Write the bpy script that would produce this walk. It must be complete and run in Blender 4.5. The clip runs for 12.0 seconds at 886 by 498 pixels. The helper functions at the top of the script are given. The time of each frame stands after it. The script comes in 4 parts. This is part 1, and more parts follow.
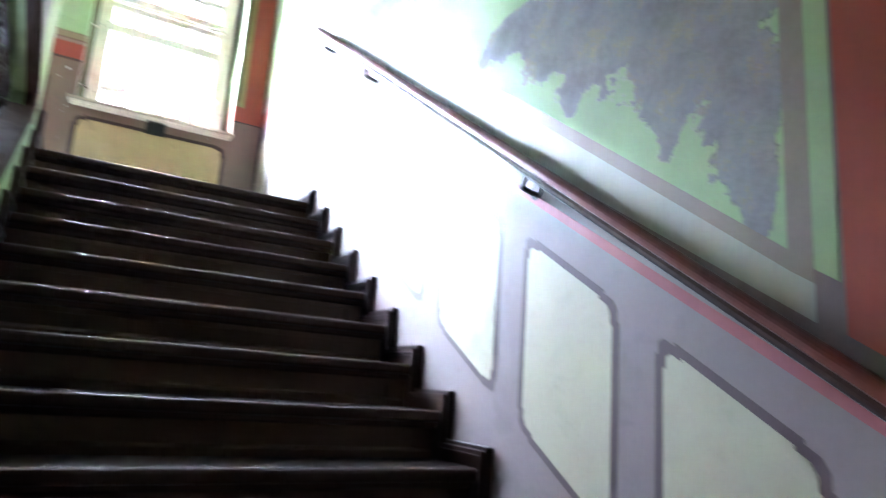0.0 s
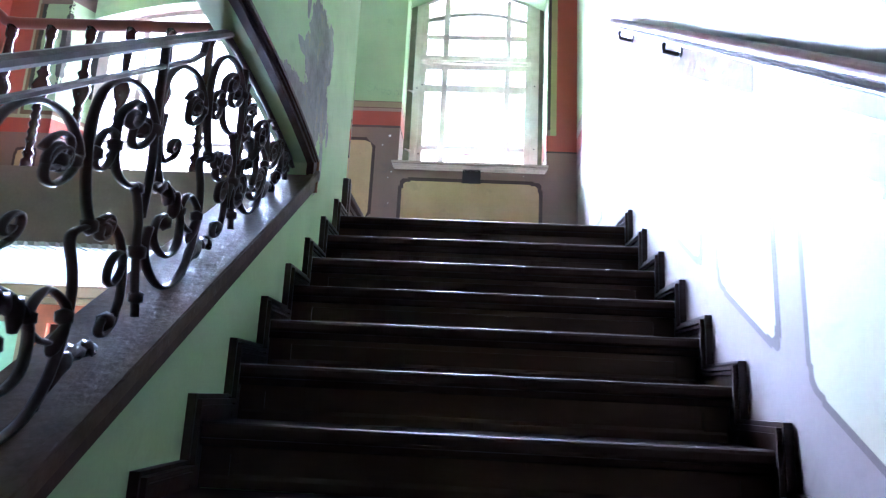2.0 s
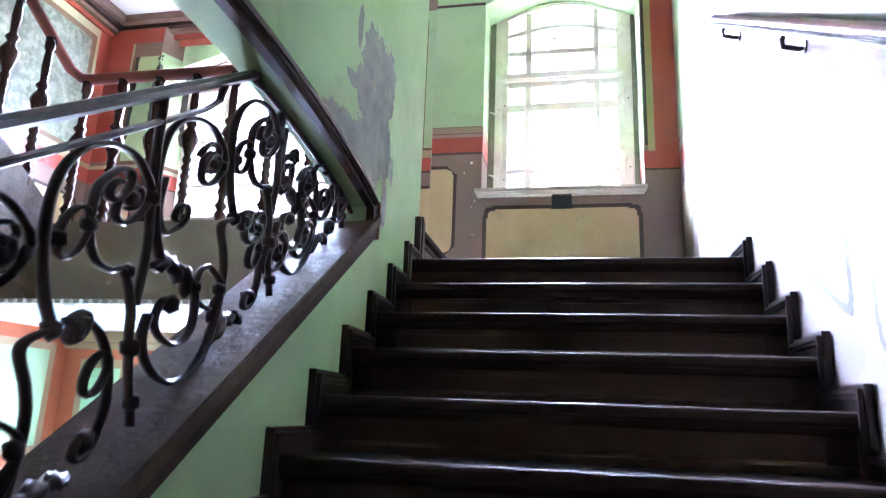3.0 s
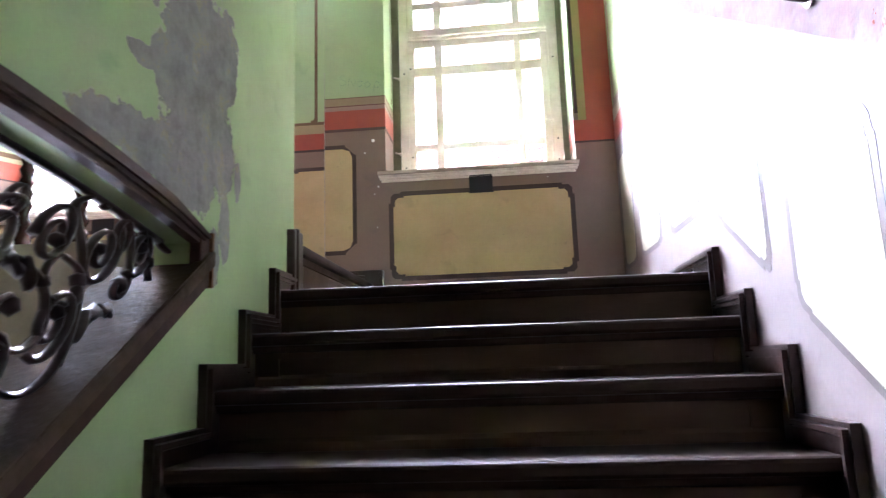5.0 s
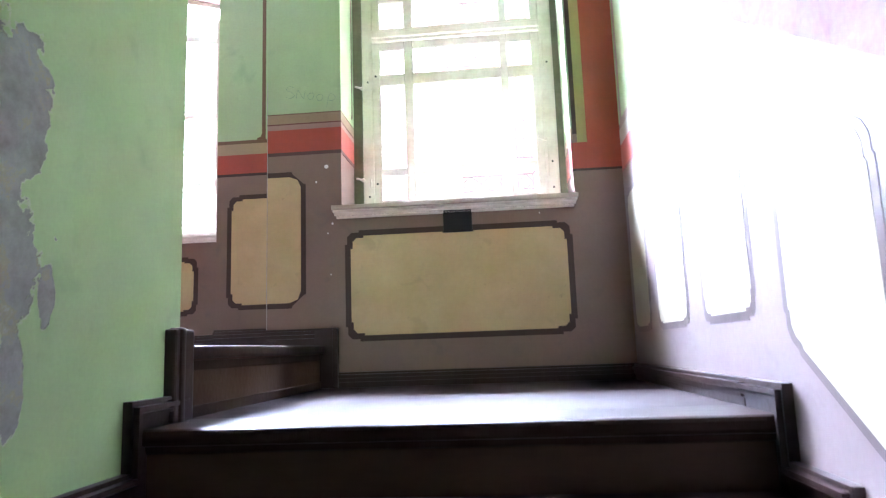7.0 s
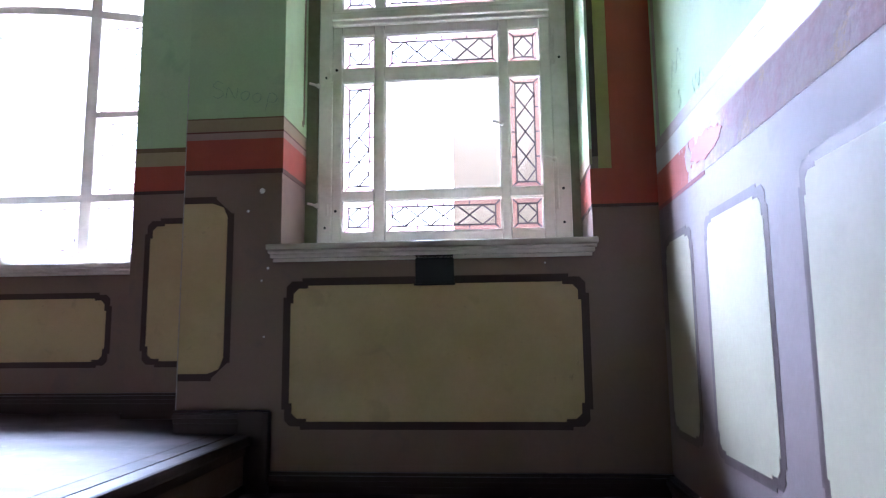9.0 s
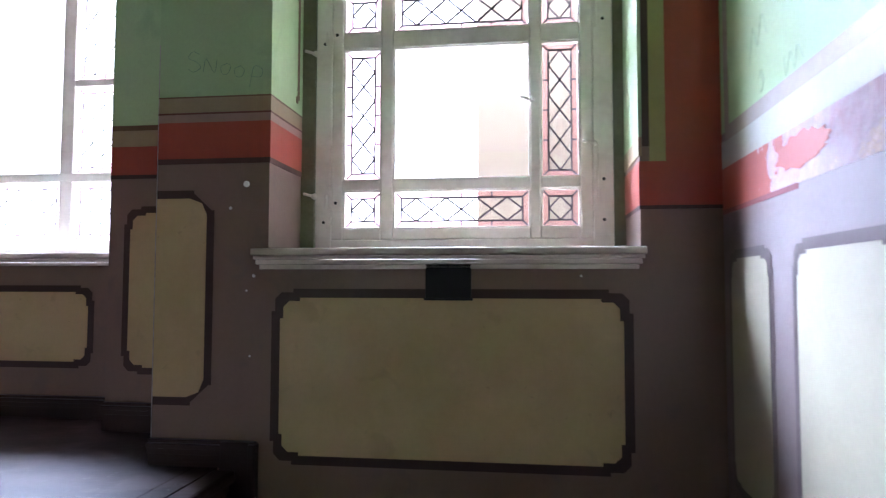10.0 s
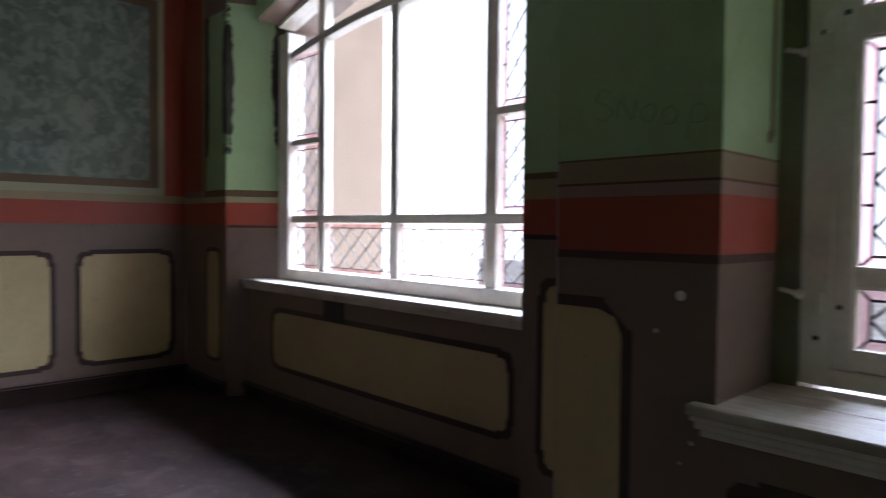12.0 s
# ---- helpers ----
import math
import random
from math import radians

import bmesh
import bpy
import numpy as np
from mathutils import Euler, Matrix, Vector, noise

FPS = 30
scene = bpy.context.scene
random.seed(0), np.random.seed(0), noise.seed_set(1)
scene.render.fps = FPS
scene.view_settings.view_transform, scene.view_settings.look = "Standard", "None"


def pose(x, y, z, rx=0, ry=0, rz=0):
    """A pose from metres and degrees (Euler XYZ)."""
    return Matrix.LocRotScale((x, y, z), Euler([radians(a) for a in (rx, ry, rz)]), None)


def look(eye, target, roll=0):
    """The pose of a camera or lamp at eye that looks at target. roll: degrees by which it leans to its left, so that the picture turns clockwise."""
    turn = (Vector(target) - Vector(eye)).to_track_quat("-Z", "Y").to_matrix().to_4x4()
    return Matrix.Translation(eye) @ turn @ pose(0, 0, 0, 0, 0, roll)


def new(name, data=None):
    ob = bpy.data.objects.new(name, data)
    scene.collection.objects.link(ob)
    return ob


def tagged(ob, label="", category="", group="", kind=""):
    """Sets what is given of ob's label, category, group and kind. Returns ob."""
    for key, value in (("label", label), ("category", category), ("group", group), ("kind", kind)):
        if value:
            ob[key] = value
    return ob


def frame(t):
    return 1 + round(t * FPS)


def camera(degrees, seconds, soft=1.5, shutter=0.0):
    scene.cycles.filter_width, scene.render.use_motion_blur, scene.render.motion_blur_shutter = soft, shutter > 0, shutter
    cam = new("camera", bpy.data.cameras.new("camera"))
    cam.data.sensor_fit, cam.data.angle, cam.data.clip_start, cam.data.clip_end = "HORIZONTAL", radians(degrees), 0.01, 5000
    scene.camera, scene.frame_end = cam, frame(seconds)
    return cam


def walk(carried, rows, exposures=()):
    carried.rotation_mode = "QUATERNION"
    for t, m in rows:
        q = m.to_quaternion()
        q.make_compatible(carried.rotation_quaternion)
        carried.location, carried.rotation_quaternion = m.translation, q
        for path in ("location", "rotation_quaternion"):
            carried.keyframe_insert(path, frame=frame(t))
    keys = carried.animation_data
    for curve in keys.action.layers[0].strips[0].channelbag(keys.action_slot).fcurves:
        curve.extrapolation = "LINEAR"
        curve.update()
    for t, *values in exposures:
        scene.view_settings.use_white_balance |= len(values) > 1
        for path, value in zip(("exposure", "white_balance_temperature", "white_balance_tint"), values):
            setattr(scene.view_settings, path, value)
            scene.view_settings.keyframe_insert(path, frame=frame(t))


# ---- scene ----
cam = camera(67.6, 12.0, soft=1.2, shutter=0.4)
PATH = [
    (0, (0.026, 0.08, 1.518), (0.994, 1.782, 1.926), 4.0),
    (0.5, (0.213, 0.106, 1.611), (0.649, 1.995, 2.105), 5.7),
    (1, (0.322, 0.232, 1.668), (0.523, 2.17, 2.118), 5.4),
    (1.5, (0.4, 0.475, 1.683), (0.445, 2.421, 2.14), 4.7),
    (2, (0.483, 0.693, 1.704), (0.403, 2.644, 2.136), 2.8),
    (2.5, (0.561, 0.897, 1.811), (0.319, 2.835, 2.243), 2.2),
    (3, (0.556, 1.045, 1.912), (0.17, 2.95, 2.384), 2.2),
    (3.2, (0.536, 1.116, 1.995), (0.223, 3.032, 2.475), 1.0),
    (4.8, (0.6, 1.715, 2.303), (0.366, 3.668, 2.665), -1.9),
    (5, (0.603, 1.77, 2.348), (0.419, 3.732, 2.687), -1.9),
    (5.5, (0.667, 1.96, 2.445), (0.556, 3.93, 2.772), -3.1),
    (6, (0.648, 2.147, 2.548), (0.476, 4.114, 2.868), -1.7),
    (6.5, (0.644, 2.294, 2.685), (0.493, 4.266, 2.979), -2.3),
    (7, (0.694, 2.496, 2.814), (0.519, 4.466, 3.112), -2.0),
    (7.2, (0.698, 2.569, 2.857), (0.5, 4.535, 3.166), -1.6),
    (9, (0.732, 3.338, 3.214), (0.558, 5.313, 3.476), -0.6),
    (9.5, (0.772, 3.539, 3.343), (0.646, 5.527, 3.521), -0.9),
    (10, (0.736, 3.737, 3.461), (0.478, 5.718, 3.569), 0.1),
    (10.5, (0.727, 3.915, 3.59), (0.394, 5.885, 3.662), -0.1),
    (11, (0.704, 4.115, 3.735), (0.049, 6.004, 3.805), 0.7),
    (11.5, (0.57, 4.324, 3.866), (-0.494, 6.018, 3.895), 2.3),
    (12, (0.45, 4.522, 3.947), (-0.991, 5.907, 3.881), 0.6),
]
walk(cam, [(t, look(eye, target, roll)) for t, eye, target, roll in PATH],
     exposures=[(0.0, 3.8, 5350, 19), (0.5, 3.65, 4900, 23), (1.5, 3.25, 4800, 23), (2.3, 3.3, 4900, 25), (3.0, 3.55, 5100, 26), (5.5, 3.15, 5800, 28), (7.0, 3.3, 5400, 27), (9.0, 1.55, 5100, 26),
                (10.5, 1.55, 5400, 26), (11.2, 1.0, 5300, 22), (12.0, -0.5, 5600, 19)])

# ---- world, sky light ----
world = bpy.data.worlds.new("sky")
scene.world = world
world.use_nodes = True
wn, wl = world.node_tree.nodes, world.node_tree.links
sky = wn.new("ShaderNodeTexSky")
sky.sky_type, sky.sun_disc, sky.sun_elevation, sky.sun_rotation = "NISHITA", False, radians(39), radians(196)
wl.new(sky.outputs[0], wn["Background"].inputs[0])
sky.dust_density = 6.0
wn["Background"].inputs[1].default_value = 0.15

sun = new("sun", bpy.data.lights.new("sun", "SUN"))
sun.data.energy, sun.data.angle, sun.data.color = 1.5, radians(12), (1, 0.96, 0.9)
sun.matrix_world = look((-5, -12, 14), (0, 5, 0))

door_light = new("door_light", bpy.data.lights.new("door_light", "AREA"))
door_light.data.shape, door_light.data.size, door_light.data.size_y = "RECTANGLE", 1.15, 1.5
door_light.data.energy, door_light.data.color = 26, (0.88, 0.95, 1.0)
door_light.matrix_world = look((-2.65, 6.78, 1.35), (-2.65, 0, 1.2))
SKY_POWER = 50000
sky_light = new("sky_light", bpy.data.lights.new("sky_light", "AREA"))
sky_light.data.shape, sky_light.data.size, sky_light.data.size_y = "RECTANGLE", 26, 8.4
sky_light.data.energy, sky_light.data.color = SKY_POWER, (0.80, 0.91, 1.0)
sky_light.matrix_world = look((-1.5, 18.0, 13.9), (-1.5, 6.4, 4.4))


# ---- materials ----
def mat(name, color, rough=0.5, vary=0.12, scale=3.0, bump=0.15, grain=60.0, metal=0.0, dark=None, stretch=(1, 1, 1), spread=0.0, spec=0.5):
    """A surface with stains at one scale and grain at another."""
    m = bpy.data.materials.new(name)
    m.use_nodes = True
    n, l = m.node_tree.nodes, m.node_tree.links
    b = n["Principled BSDF"]
    co = n.new("ShaderNodeTexCoord")
    mp = n.new("ShaderNodeMapping")
    mp.inputs["Scale"].default_value = stretch
    l.new(co.outputs["Object"], mp.inputs[0])
    big, fine = n.new("ShaderNodeTexNoise"), n.new("ShaderNodeTexNoise")
    for tex, sc, det in ((big, scale, 6), (fine, grain, 4)):
        tex.inputs["Scale"].default_value, tex.inputs["Detail"].default_value = sc, det
        l.new(mp.outputs[0], tex.inputs["Vector"])
    big.inputs["Roughness"].default_value = 0.65
    mix = n.new("ShaderNodeMix")
    mix.data_type = "RGBA"
    c2 = dark or tuple(c * (1 - 2.2 * vary) for c in color)
    mix.inputs[6].default_value, mix.inputs[7].default_value = (*color, 1), (*c2, 1)
    ramp = n.new("ShaderNodeMapRange")
    ramp.inputs[1].default_value, ramp.inputs[2].default_value = 0.42, 0.75
    l.new(big.outputs["Fac"], ramp.inputs[0])
    l.new(ramp.outputs[0], mix.inputs[0])
    hs = n.new("ShaderNodeHueSaturation")
    l.new(mix.outputs[2], hs.inputs["Color"])
    val = n.new("ShaderNodeMapRange")
    val.inputs[3].default_value, val.inputs[4].default_value = 1 - vary, 1 + vary
    l.new(fine.outputs["Fac"], val.inputs[0])
    if spread:
        oi, add = n.new("ShaderNodeObjectInfo"), n.new("ShaderNodeMath")
        add.operation = "MULTIPLY_ADD"
        add.inputs[1].default_value = spread
        l.new(oi.outputs["Random"], add.inputs[0])
        l.new(val.outputs[0], add.inputs[2])
        l.new(add.outputs[0], hs.inputs["Value"])
    else:
        l.new(val.outputs[0], hs.inputs["Value"])
    l.new(hs.outputs[0], b.inputs["Base Color"])
    rr = n.new("ShaderNodeMapRange")
    rr.inputs[3].default_value, rr.inputs[4].default_value = max(0.03, rough - 0.12), min(1, rough + 0.15)
    l.new(big.outputs["Fac"], rr.inputs[0])
    l.new(rr.outputs[0], b.inputs["Roughness"])
    b.inputs["Metallic"].default_value = metal
    b.inputs["Specular IOR Level"].default_value = spec
    bp = n.new("ShaderNodeBump")
    bp.inputs["Strength"].default_value, bp.inputs["Distance"].default_value = bump, 0.01
    hm = n.new("ShaderNodeMath")
    hm.operation = "MULTIPLY_ADD"
    hm.inputs[1].default_value = 0.35
    l.new(fine.outputs["Fac"], hm.inputs[0])
    l.new(big.outputs["Fac"], hm.inputs[2])
    l.new(hm.outputs[0], bp.inputs["Height"])
    l.new(bp.outputs[0], b.inputs["Normal"])
    return m


def scuffed(m, color, scale=9.0, edge=0.66, amount=0.6):
    """Sparse dark scuffs and hand marks over a paint."""
    n, l = m.node_tree.nodes, m.node_tree.links
    b = n["Principled BSDF"]
    co, tex, rng, mix = n.new("ShaderNodeTexCoord"), n.new("ShaderNodeTexNoise"), n.new("ShaderNodeMapRange"), n.new("ShaderNodeMix")
    tex.inputs["Scale"].default_value, tex.inputs["Detail"].default_value, tex.inputs["Distortion"].default_value = scale, 5, 0.6
    rng.inputs[1].default_value, rng.inputs[2].default_value, rng.inputs[4].default_value = edge, edge + 0.1, amount
    mix.data_type = "RGBA"
    l.new(co.outputs["Object"], tex.inputs["Vector"])
    l.new(tex.outputs["Fac"], rng.inputs[0])
    l.new(rng.outputs[0], mix.inputs[0])
    l.new(b.inputs["Base Color"].links[0].from_socket, mix.inputs[6])
    mix.inputs[7].default_value = (*color, 1)
    l.new(mix.outputs[2], b.inputs["Base Color"])
    return m


def peel_or_glare(m, blobs, plane, ragged=0.9, under=(0.40, 0.395, 0.38), under_dark=(0.19, 0.19, 0.17), rough_scale=8.0, rim=0.0):
    """Inside blobs (u, v, ru, rv) on a wall, paint flaked off down to grey plaster, or pale glare painted on; plane is
    'x' or 'y', the wall's normal.
    """
    n, l = m.node_tree.nodes, m.node_tree.links
    b = n["Principled BSDF"]
    co = n.new("ShaderNodeTexCoord")
    last = None
    for u, v, ru, rv in blobs:
        sub, mul, ln = n.new("ShaderNodeVectorMath"), n.new("ShaderNodeVectorMath"), n.new("ShaderNodeVectorMath")
        sub.operation, mul.operation, ln.operation = "SUBTRACT", "MULTIPLY", "LENGTH"
        sub.inputs[1].default_value = (0, u, v) if plane == "x" else (u, 0, v)
        mul.inputs[1].default_value = (0, 1 / ru, 1 / rv) if plane == "x" else (1 / ru, 0, 1 / rv)
        l.new(co.outputs["Object"], sub.inputs[0])
        l.new(sub.outputs[0], mul.inputs[0])
        l.new(mul.outputs[0], ln.inputs[0])
        out = ln.outputs["Value"]
        if last:
            mn = n.new("ShaderNodeMath")
            mn.operation = "SMOOTH_MIN"
            mn.inputs[2].default_value = 0.3
            l.new(last, mn.inputs[0])
            l.new(out, mn.inputs[1])
            out = mn.outputs[0]
        last = out
    tex = n.new("ShaderNodeTexNoise")
    tex.inputs["Scale"].default_value, tex.inputs["Detail"].default_value, tex.inputs["Roughness"].default_value = rough_scale, 7, 0.62
    l.new(co.outputs["Object"], tex.inputs["Vector"])
    add = n.new("ShaderNodeMath")
    add.operation, add.inputs[1].default_value = "MULTIPLY_ADD", ragged * 2
    l.new(tex.outputs["Fac"], add.inputs[0])
    l.new(last, add.inputs[2])
    cut = n.new("ShaderNodeMapRange")
    cut.inputs[1].default_value, cut.inputs[2].default_value = 1 + ragged, 1 + ragged - 0.015
    l.new(add.outputs[0], cut.inputs[0])
    mott = n.new("ShaderNodeTexNoise")
    mott.inputs["Scale"].default_value, mott.inputs["Detail"].default_value, mott.inputs["Distortion"].default_value = 11, 9, 0.25
    l.new(co.outputs["Object"], mott.inputs["Vector"])
    ur = n.new("ShaderNodeValToRGB")
    ur.color_ramp.elements[0].position, ur.color_ramp.elements[0].color = 0.33, (*under_dark, 1)
    ur.color_ramp.elements[1].position, ur.color_ramp.elements[1].color = 0.68, (*under, 1)
    el = ur.color_ramp.elements.new(0.60)
    el.color = (under[0] * 0.85, under[1] * 0.8, under[2] * 0.6, 1)
    el = ur.color_ramp.elements.new(0.55)
    el.color = (under[0] * 0.78, under[1] * 0.79, under[2] * 0.8, 1)
    speck = n.new("ShaderNodeTexNoise")
    speck.inputs["Scale"].default_value, speck.inputs["Detail"].default_value, speck.inputs["Roughness"].default_value = 42, 6, 0.7
    l.new(co.outputs["Object"], speck.inputs["Vector"])
    blend = n.new("ShaderNodeMix")
    blend.inputs[0].default_value = 0.42
    l.new(mott.outputs["Fac"], blend.inputs[2])
    l.new(speck.outputs["Fac"], blend.inputs[3])
    l.new(blend.outputs[0], ur.inputs[0])
    mix = n.new("ShaderNodeMix")
    mix.data_type = "RGBA"
    old = b.inputs["Base Color"].links[0].from_socket
    if rim:
        lip, edge = n.new("ShaderNodeMapRange"), n.new("ShaderNodeMix")
        lip.inputs[1].default_value, lip.inputs[2].default_value, lip.inputs[4].default_value = 1 + ragged + 0.05, 1 + ragged + 0.03, rim
        edge.data_type = "RGBA"
        edge.inputs[7].default_value = (0.55, 0.56, 0.47, 1)
        l.new(add.outputs[0], lip.inputs[0])
        l.new(lip.outputs[0], edge.inputs[0])
        l.new(old, edge.inputs[6])
        old = edge.outputs[2]
    l.new(cut.outputs[0], mix.inputs[0])
    l.new(old, mix.inputs[6])
    l.new(ur.outputs[0], mix.inputs[7])
    l.new(mix.outputs[2], b.inputs["Base Color"])
    rmix = n.new("ShaderNodeMix")
    l.new(cut.outputs[0], rmix.inputs[0])
    l.new(b.inputs["Roughness"].links[0].from_socket, rmix.inputs[2])
    rmix.inputs[3].default_value = 0.9
    l.new(rmix.outputs[0], b.inputs["Roughness"])
    oldb = b.inputs["Normal"].links[0].from_socket
    bp = n.new("ShaderNodeBump")
    bp.inputs["Strength"].default_value, bp.inputs["Distance"].default_value, bp.invert = 1.0, 0.012, True
    hm = n.new("ShaderNodeMath")
    hm.operation = "MULTIPLY_ADD"
    l.new(cut.outputs[0], hm.inputs[0])
    l.new(mott.outputs["Fac"], hm.inputs[1])
    l.new(cut.outputs[0], hm.inputs[2])
    l.new(hm.outputs[0], bp.inputs["Height"])
    l.new(oldb, bp.inputs["Normal"])
    l.new(bp.outputs[0], b.inputs["Normal"])
    return m


GREEN = (0.42, 0.575, 0.295)
green = mat("green_paint", GREEN, 0.42, 0.07, 1.6, 0.10, 90)
green_east = peel_or_glare(mat("green_paint_flaking", GREEN, 0.6, 0.07, 1.6, 0.10, 90, spec=0.3),
                    [(1.15, 2.52, 0.25, 0.28), (1.42, 2.68, 0.30, 0.25), (1.2, 2.95, 0.4, 0.35), (1.70, 2.74, 0.2, 0.18), (1.0, 2.22, 0.10, 0.24), (0.97, 2.0, 0.05, 0.12),
                     (1.22, 2.28, 0.06, 0.13), (1.62, 2.48, 0.05, 0.10), (1.95, 2.84, 0.25, 0.09), (3.4, 3.6, 0.5, 0.12)],
                    "x", 0.75, (0.46, 0.46, 0.455), (0.27, 0.275, 0.27), 12.0, 0.4)
green_spine = peel_or_glare(scuffed(mat("green_paint_blistered", GREEN, 0.58, 0.07, 1.6, 0.10, 90, spec=0.3), (0.27, 0.40, 0.20), 5.0, 0.62, 0.4),
                     [(3.50, 3.26, 0.22, 0.23), (3.66, 3.32, 0.11, 0.18), (3.55, 3.02, 0.22, 0.18), (3.28, 2.90, 0.20, 0.07), (3.10, 2.90, 0.15, 0.05), (3.46, 2.86, 0.14, 0.08),
                      (3.34, 3.15, 0.09, 0.11), (3.21, 3.12, 0.07, 0.03), (3.70, 2.77, 0.04, 0.10), (3.63, 2.67, 0.045, 0.08), (3.79, 2.95, 0.025, 0.07), (3.26, 3.36, 0.03, 0.10)],
                     "x", 0.7, (0.42, 0.425, 0.41), (0.22, 0.222, 0.212), 15.0, 0.5)
taupe = mat("taupe_oil_paint", (0.232, 0.158, 0.12), 0.36, 0.06, 1.3, 0.10, 70)
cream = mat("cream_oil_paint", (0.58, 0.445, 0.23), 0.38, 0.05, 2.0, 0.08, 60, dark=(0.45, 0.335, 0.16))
# The north wall's cream, dimmed and greyed to offset the east wall's strong light.
cream_dimmed = mat("cream_paint_dimmed", (0.42, 0.385, 0.265), 0.46, 0.05, 2.0, 0.08, 60)
brown = mat("dark_brown_stripe_paint", (0.055, 0.028, 0.023), 0.4, 0.1, 3, 0.08, 70)
# East wall's copy of the taupe, with daylight's bluish cast put into the colour.
taupe_daylit = scuffed(mat("taupe_oil_paint_daylit", (0.225, 0.176, 0.163), 0.55, 0.06, 1.3, 0.12, 70), (0.165, 0.125, 0.115), 7.0, 0.6, 0.45)
mauve = mat("mauve_stripe_paint", (0.105, 0.072, 0.068), 0.38, 0.08, 3, 0.08, 70)
taupe_line = mat("taupe_line_paint", (0.33, 0.28, 0.22), 0.48, 0.08, 3, 0.08, 70)
red = mat("brick_red_paint", (0.41, 0.078, 0.045), 0.38, 0.07, 2, 0.1, 70)
# The pale pink patches are window glare painted over the red band.
red_glared = peel_or_glare(mat("brick_red_paint_glare", (0.41, 0.078, 0.045), 0.45, 0.08, 2, 0.1, 70),
                   [(3.9, 3.4, 1.4, 0.9), (4.98, 3.76, 0.5, 0.5), (2.4, 2.5, 0.7, 0.6)], "x", 0.8, (0.60, 0.49, 0.50), (0.46, 0.30, 0.30))
scuffed(cream, (0.30, 0.24, 0.13), 9.0, 0.62, 0.3)
scuffed(cream, (0.20, 0.155, 0.09), 27.0, 0.68, 0.5)
scuffed(cream_dimmed, (0.31, 0.28, 0.20), 6.0, 0.60, 0.35)
scuffed(taupe, (0.17, 0.125, 0.11), 7.0, 0.60, 0.5)
scuffed(green, (0.27, 0.42, 0.22), 5.0, 0.60, 0.5)
beige = mat("beige_band_paint", (0.40, 0.31, 0.17), 0.4, 0.07, 2, 0.08, 70)
umber = mat("umber_stripe_paint", (0.17, 0.105, 0.05), 0.42, 0.1, 3, 0.08, 70)
cream_pale = mat("pale_grey_green_margin_paint", (0.44, 0.45, 0.37), 0.45, 0.07, 2, 0.08, 70)
olive = mat("olive_band_paint", (0.40, 0.36, 0.14), 0.4, 0.07, 2, 0.08, 70)
white = mat("white_gloss_paint", (0.87, 0.80, 0.72), 0.4, 0.06, 5, 0.15, 50, dark=(0.66, 0.58, 0.48))
dirty_green = mat("grimy_green_frame_paint", (0.19, 0.19, 0.115), 0.5, 0.15, 7, 0.3, 60)
wood = mat("dark_brown_varnish", (0.038, 0.022, 0.015), 0.48, 0.18, 3.0, 0.3, 45, dark=(0.018, 0.011, 0.008), stretch=(0.3, 1, 1), spread=0.15, spec=0.13)
wood_riser = mat("brown_painted_riser", (0.078, 0.046, 0.028), 0.42, 0.14, 4.0, 0.25, 50, stretch=(0.3, 1, 1), spec=0.17)
skirt = mat("dark_brown_gloss_skirting", (0.034, 0.016, 0.012), 0.32, 0.15, 4.0, 0.3, 40)
floor_dark = scuffed(mat("worn_brown_floor_paint", (0.036, 0.018, 0.015), 0.66, 0.22, 4.0, 0.25, 55, dark=(0.015, 0.009, 0.008), stretch=(0.5, 1, 1), spec=0.2), (0.060, 0.038, 0.033), 5.0, 0.52, 0.55)
scuffed(floor_dark, (0.085, 0.066, 0.06), 24.0, 0.62, 0.5)
frame_wood = mat("brown_moulding_varnish", (0.060, 0.030, 0.020), 0.5, 0.2, 6.0, 0.3, 40, dark=(0.03, 0.016, 0.012), spec=0.2)
frame_edge = mat("bare_orange_wood", (0.22, 0.09, 0.03), 0.45, 0.2, 8.0, 0.2, 60)
ledge_mat = scuffed(mat("grey_brown_ledge_paint", (0.110, 0.074, 0.050), 0.55, 0.2, 9.0, 0.6, 50, dark=(0.05, 0.033, 0.024), spec=0.12), (0.20, 0.17, 0.15), 34.0, 0.68, 0.6)
iron = mat("purple_black_wrought_iron", (0.034, 0.016, 0.014), 0.33, 0.2, 20.0, 0.15, 80, spec=0.4)
baluster_mat = mat("red_black_baluster_paint", (0.050, 0.019, 0.017), 0.22, 0.2, 12.0, 0.15, 80)
rail_wood = mat("red_brown_handrail", (0.20, 0.055, 0.038), 0.36, 0.15, 5.0, 0.1, 60)
black = mat("black_vent", (0.006, 0.006, 0.008), 0.5, 0.1, 9, 0.1, 60)
ceiling_mat = mat("off_white_ceiling", (0.70, 0.69, 0.64), 0.7, 0.05, 1.5, 0.08, 60)
blue_mat = mat("pale_blue_ceiling_band", (0.42, 0.58, 0.68), 0.6, 0.06, 1.5, 0.05, 60)
moss = mat("grey_green_mural", (0.20, 0.24, 0.19), 0.6, 0.2, 5, 0.5, 14, dark=(0.10, 0.13, 0.10))
scuffed(moss, (0.33, 0.36, 0.29), 16.0, 0.47, 0.6)
facade_mat = mat("beige_render", (0.33, 0.29, 0.215), 0.9, 0.08, 1.2, 0.2, 30)
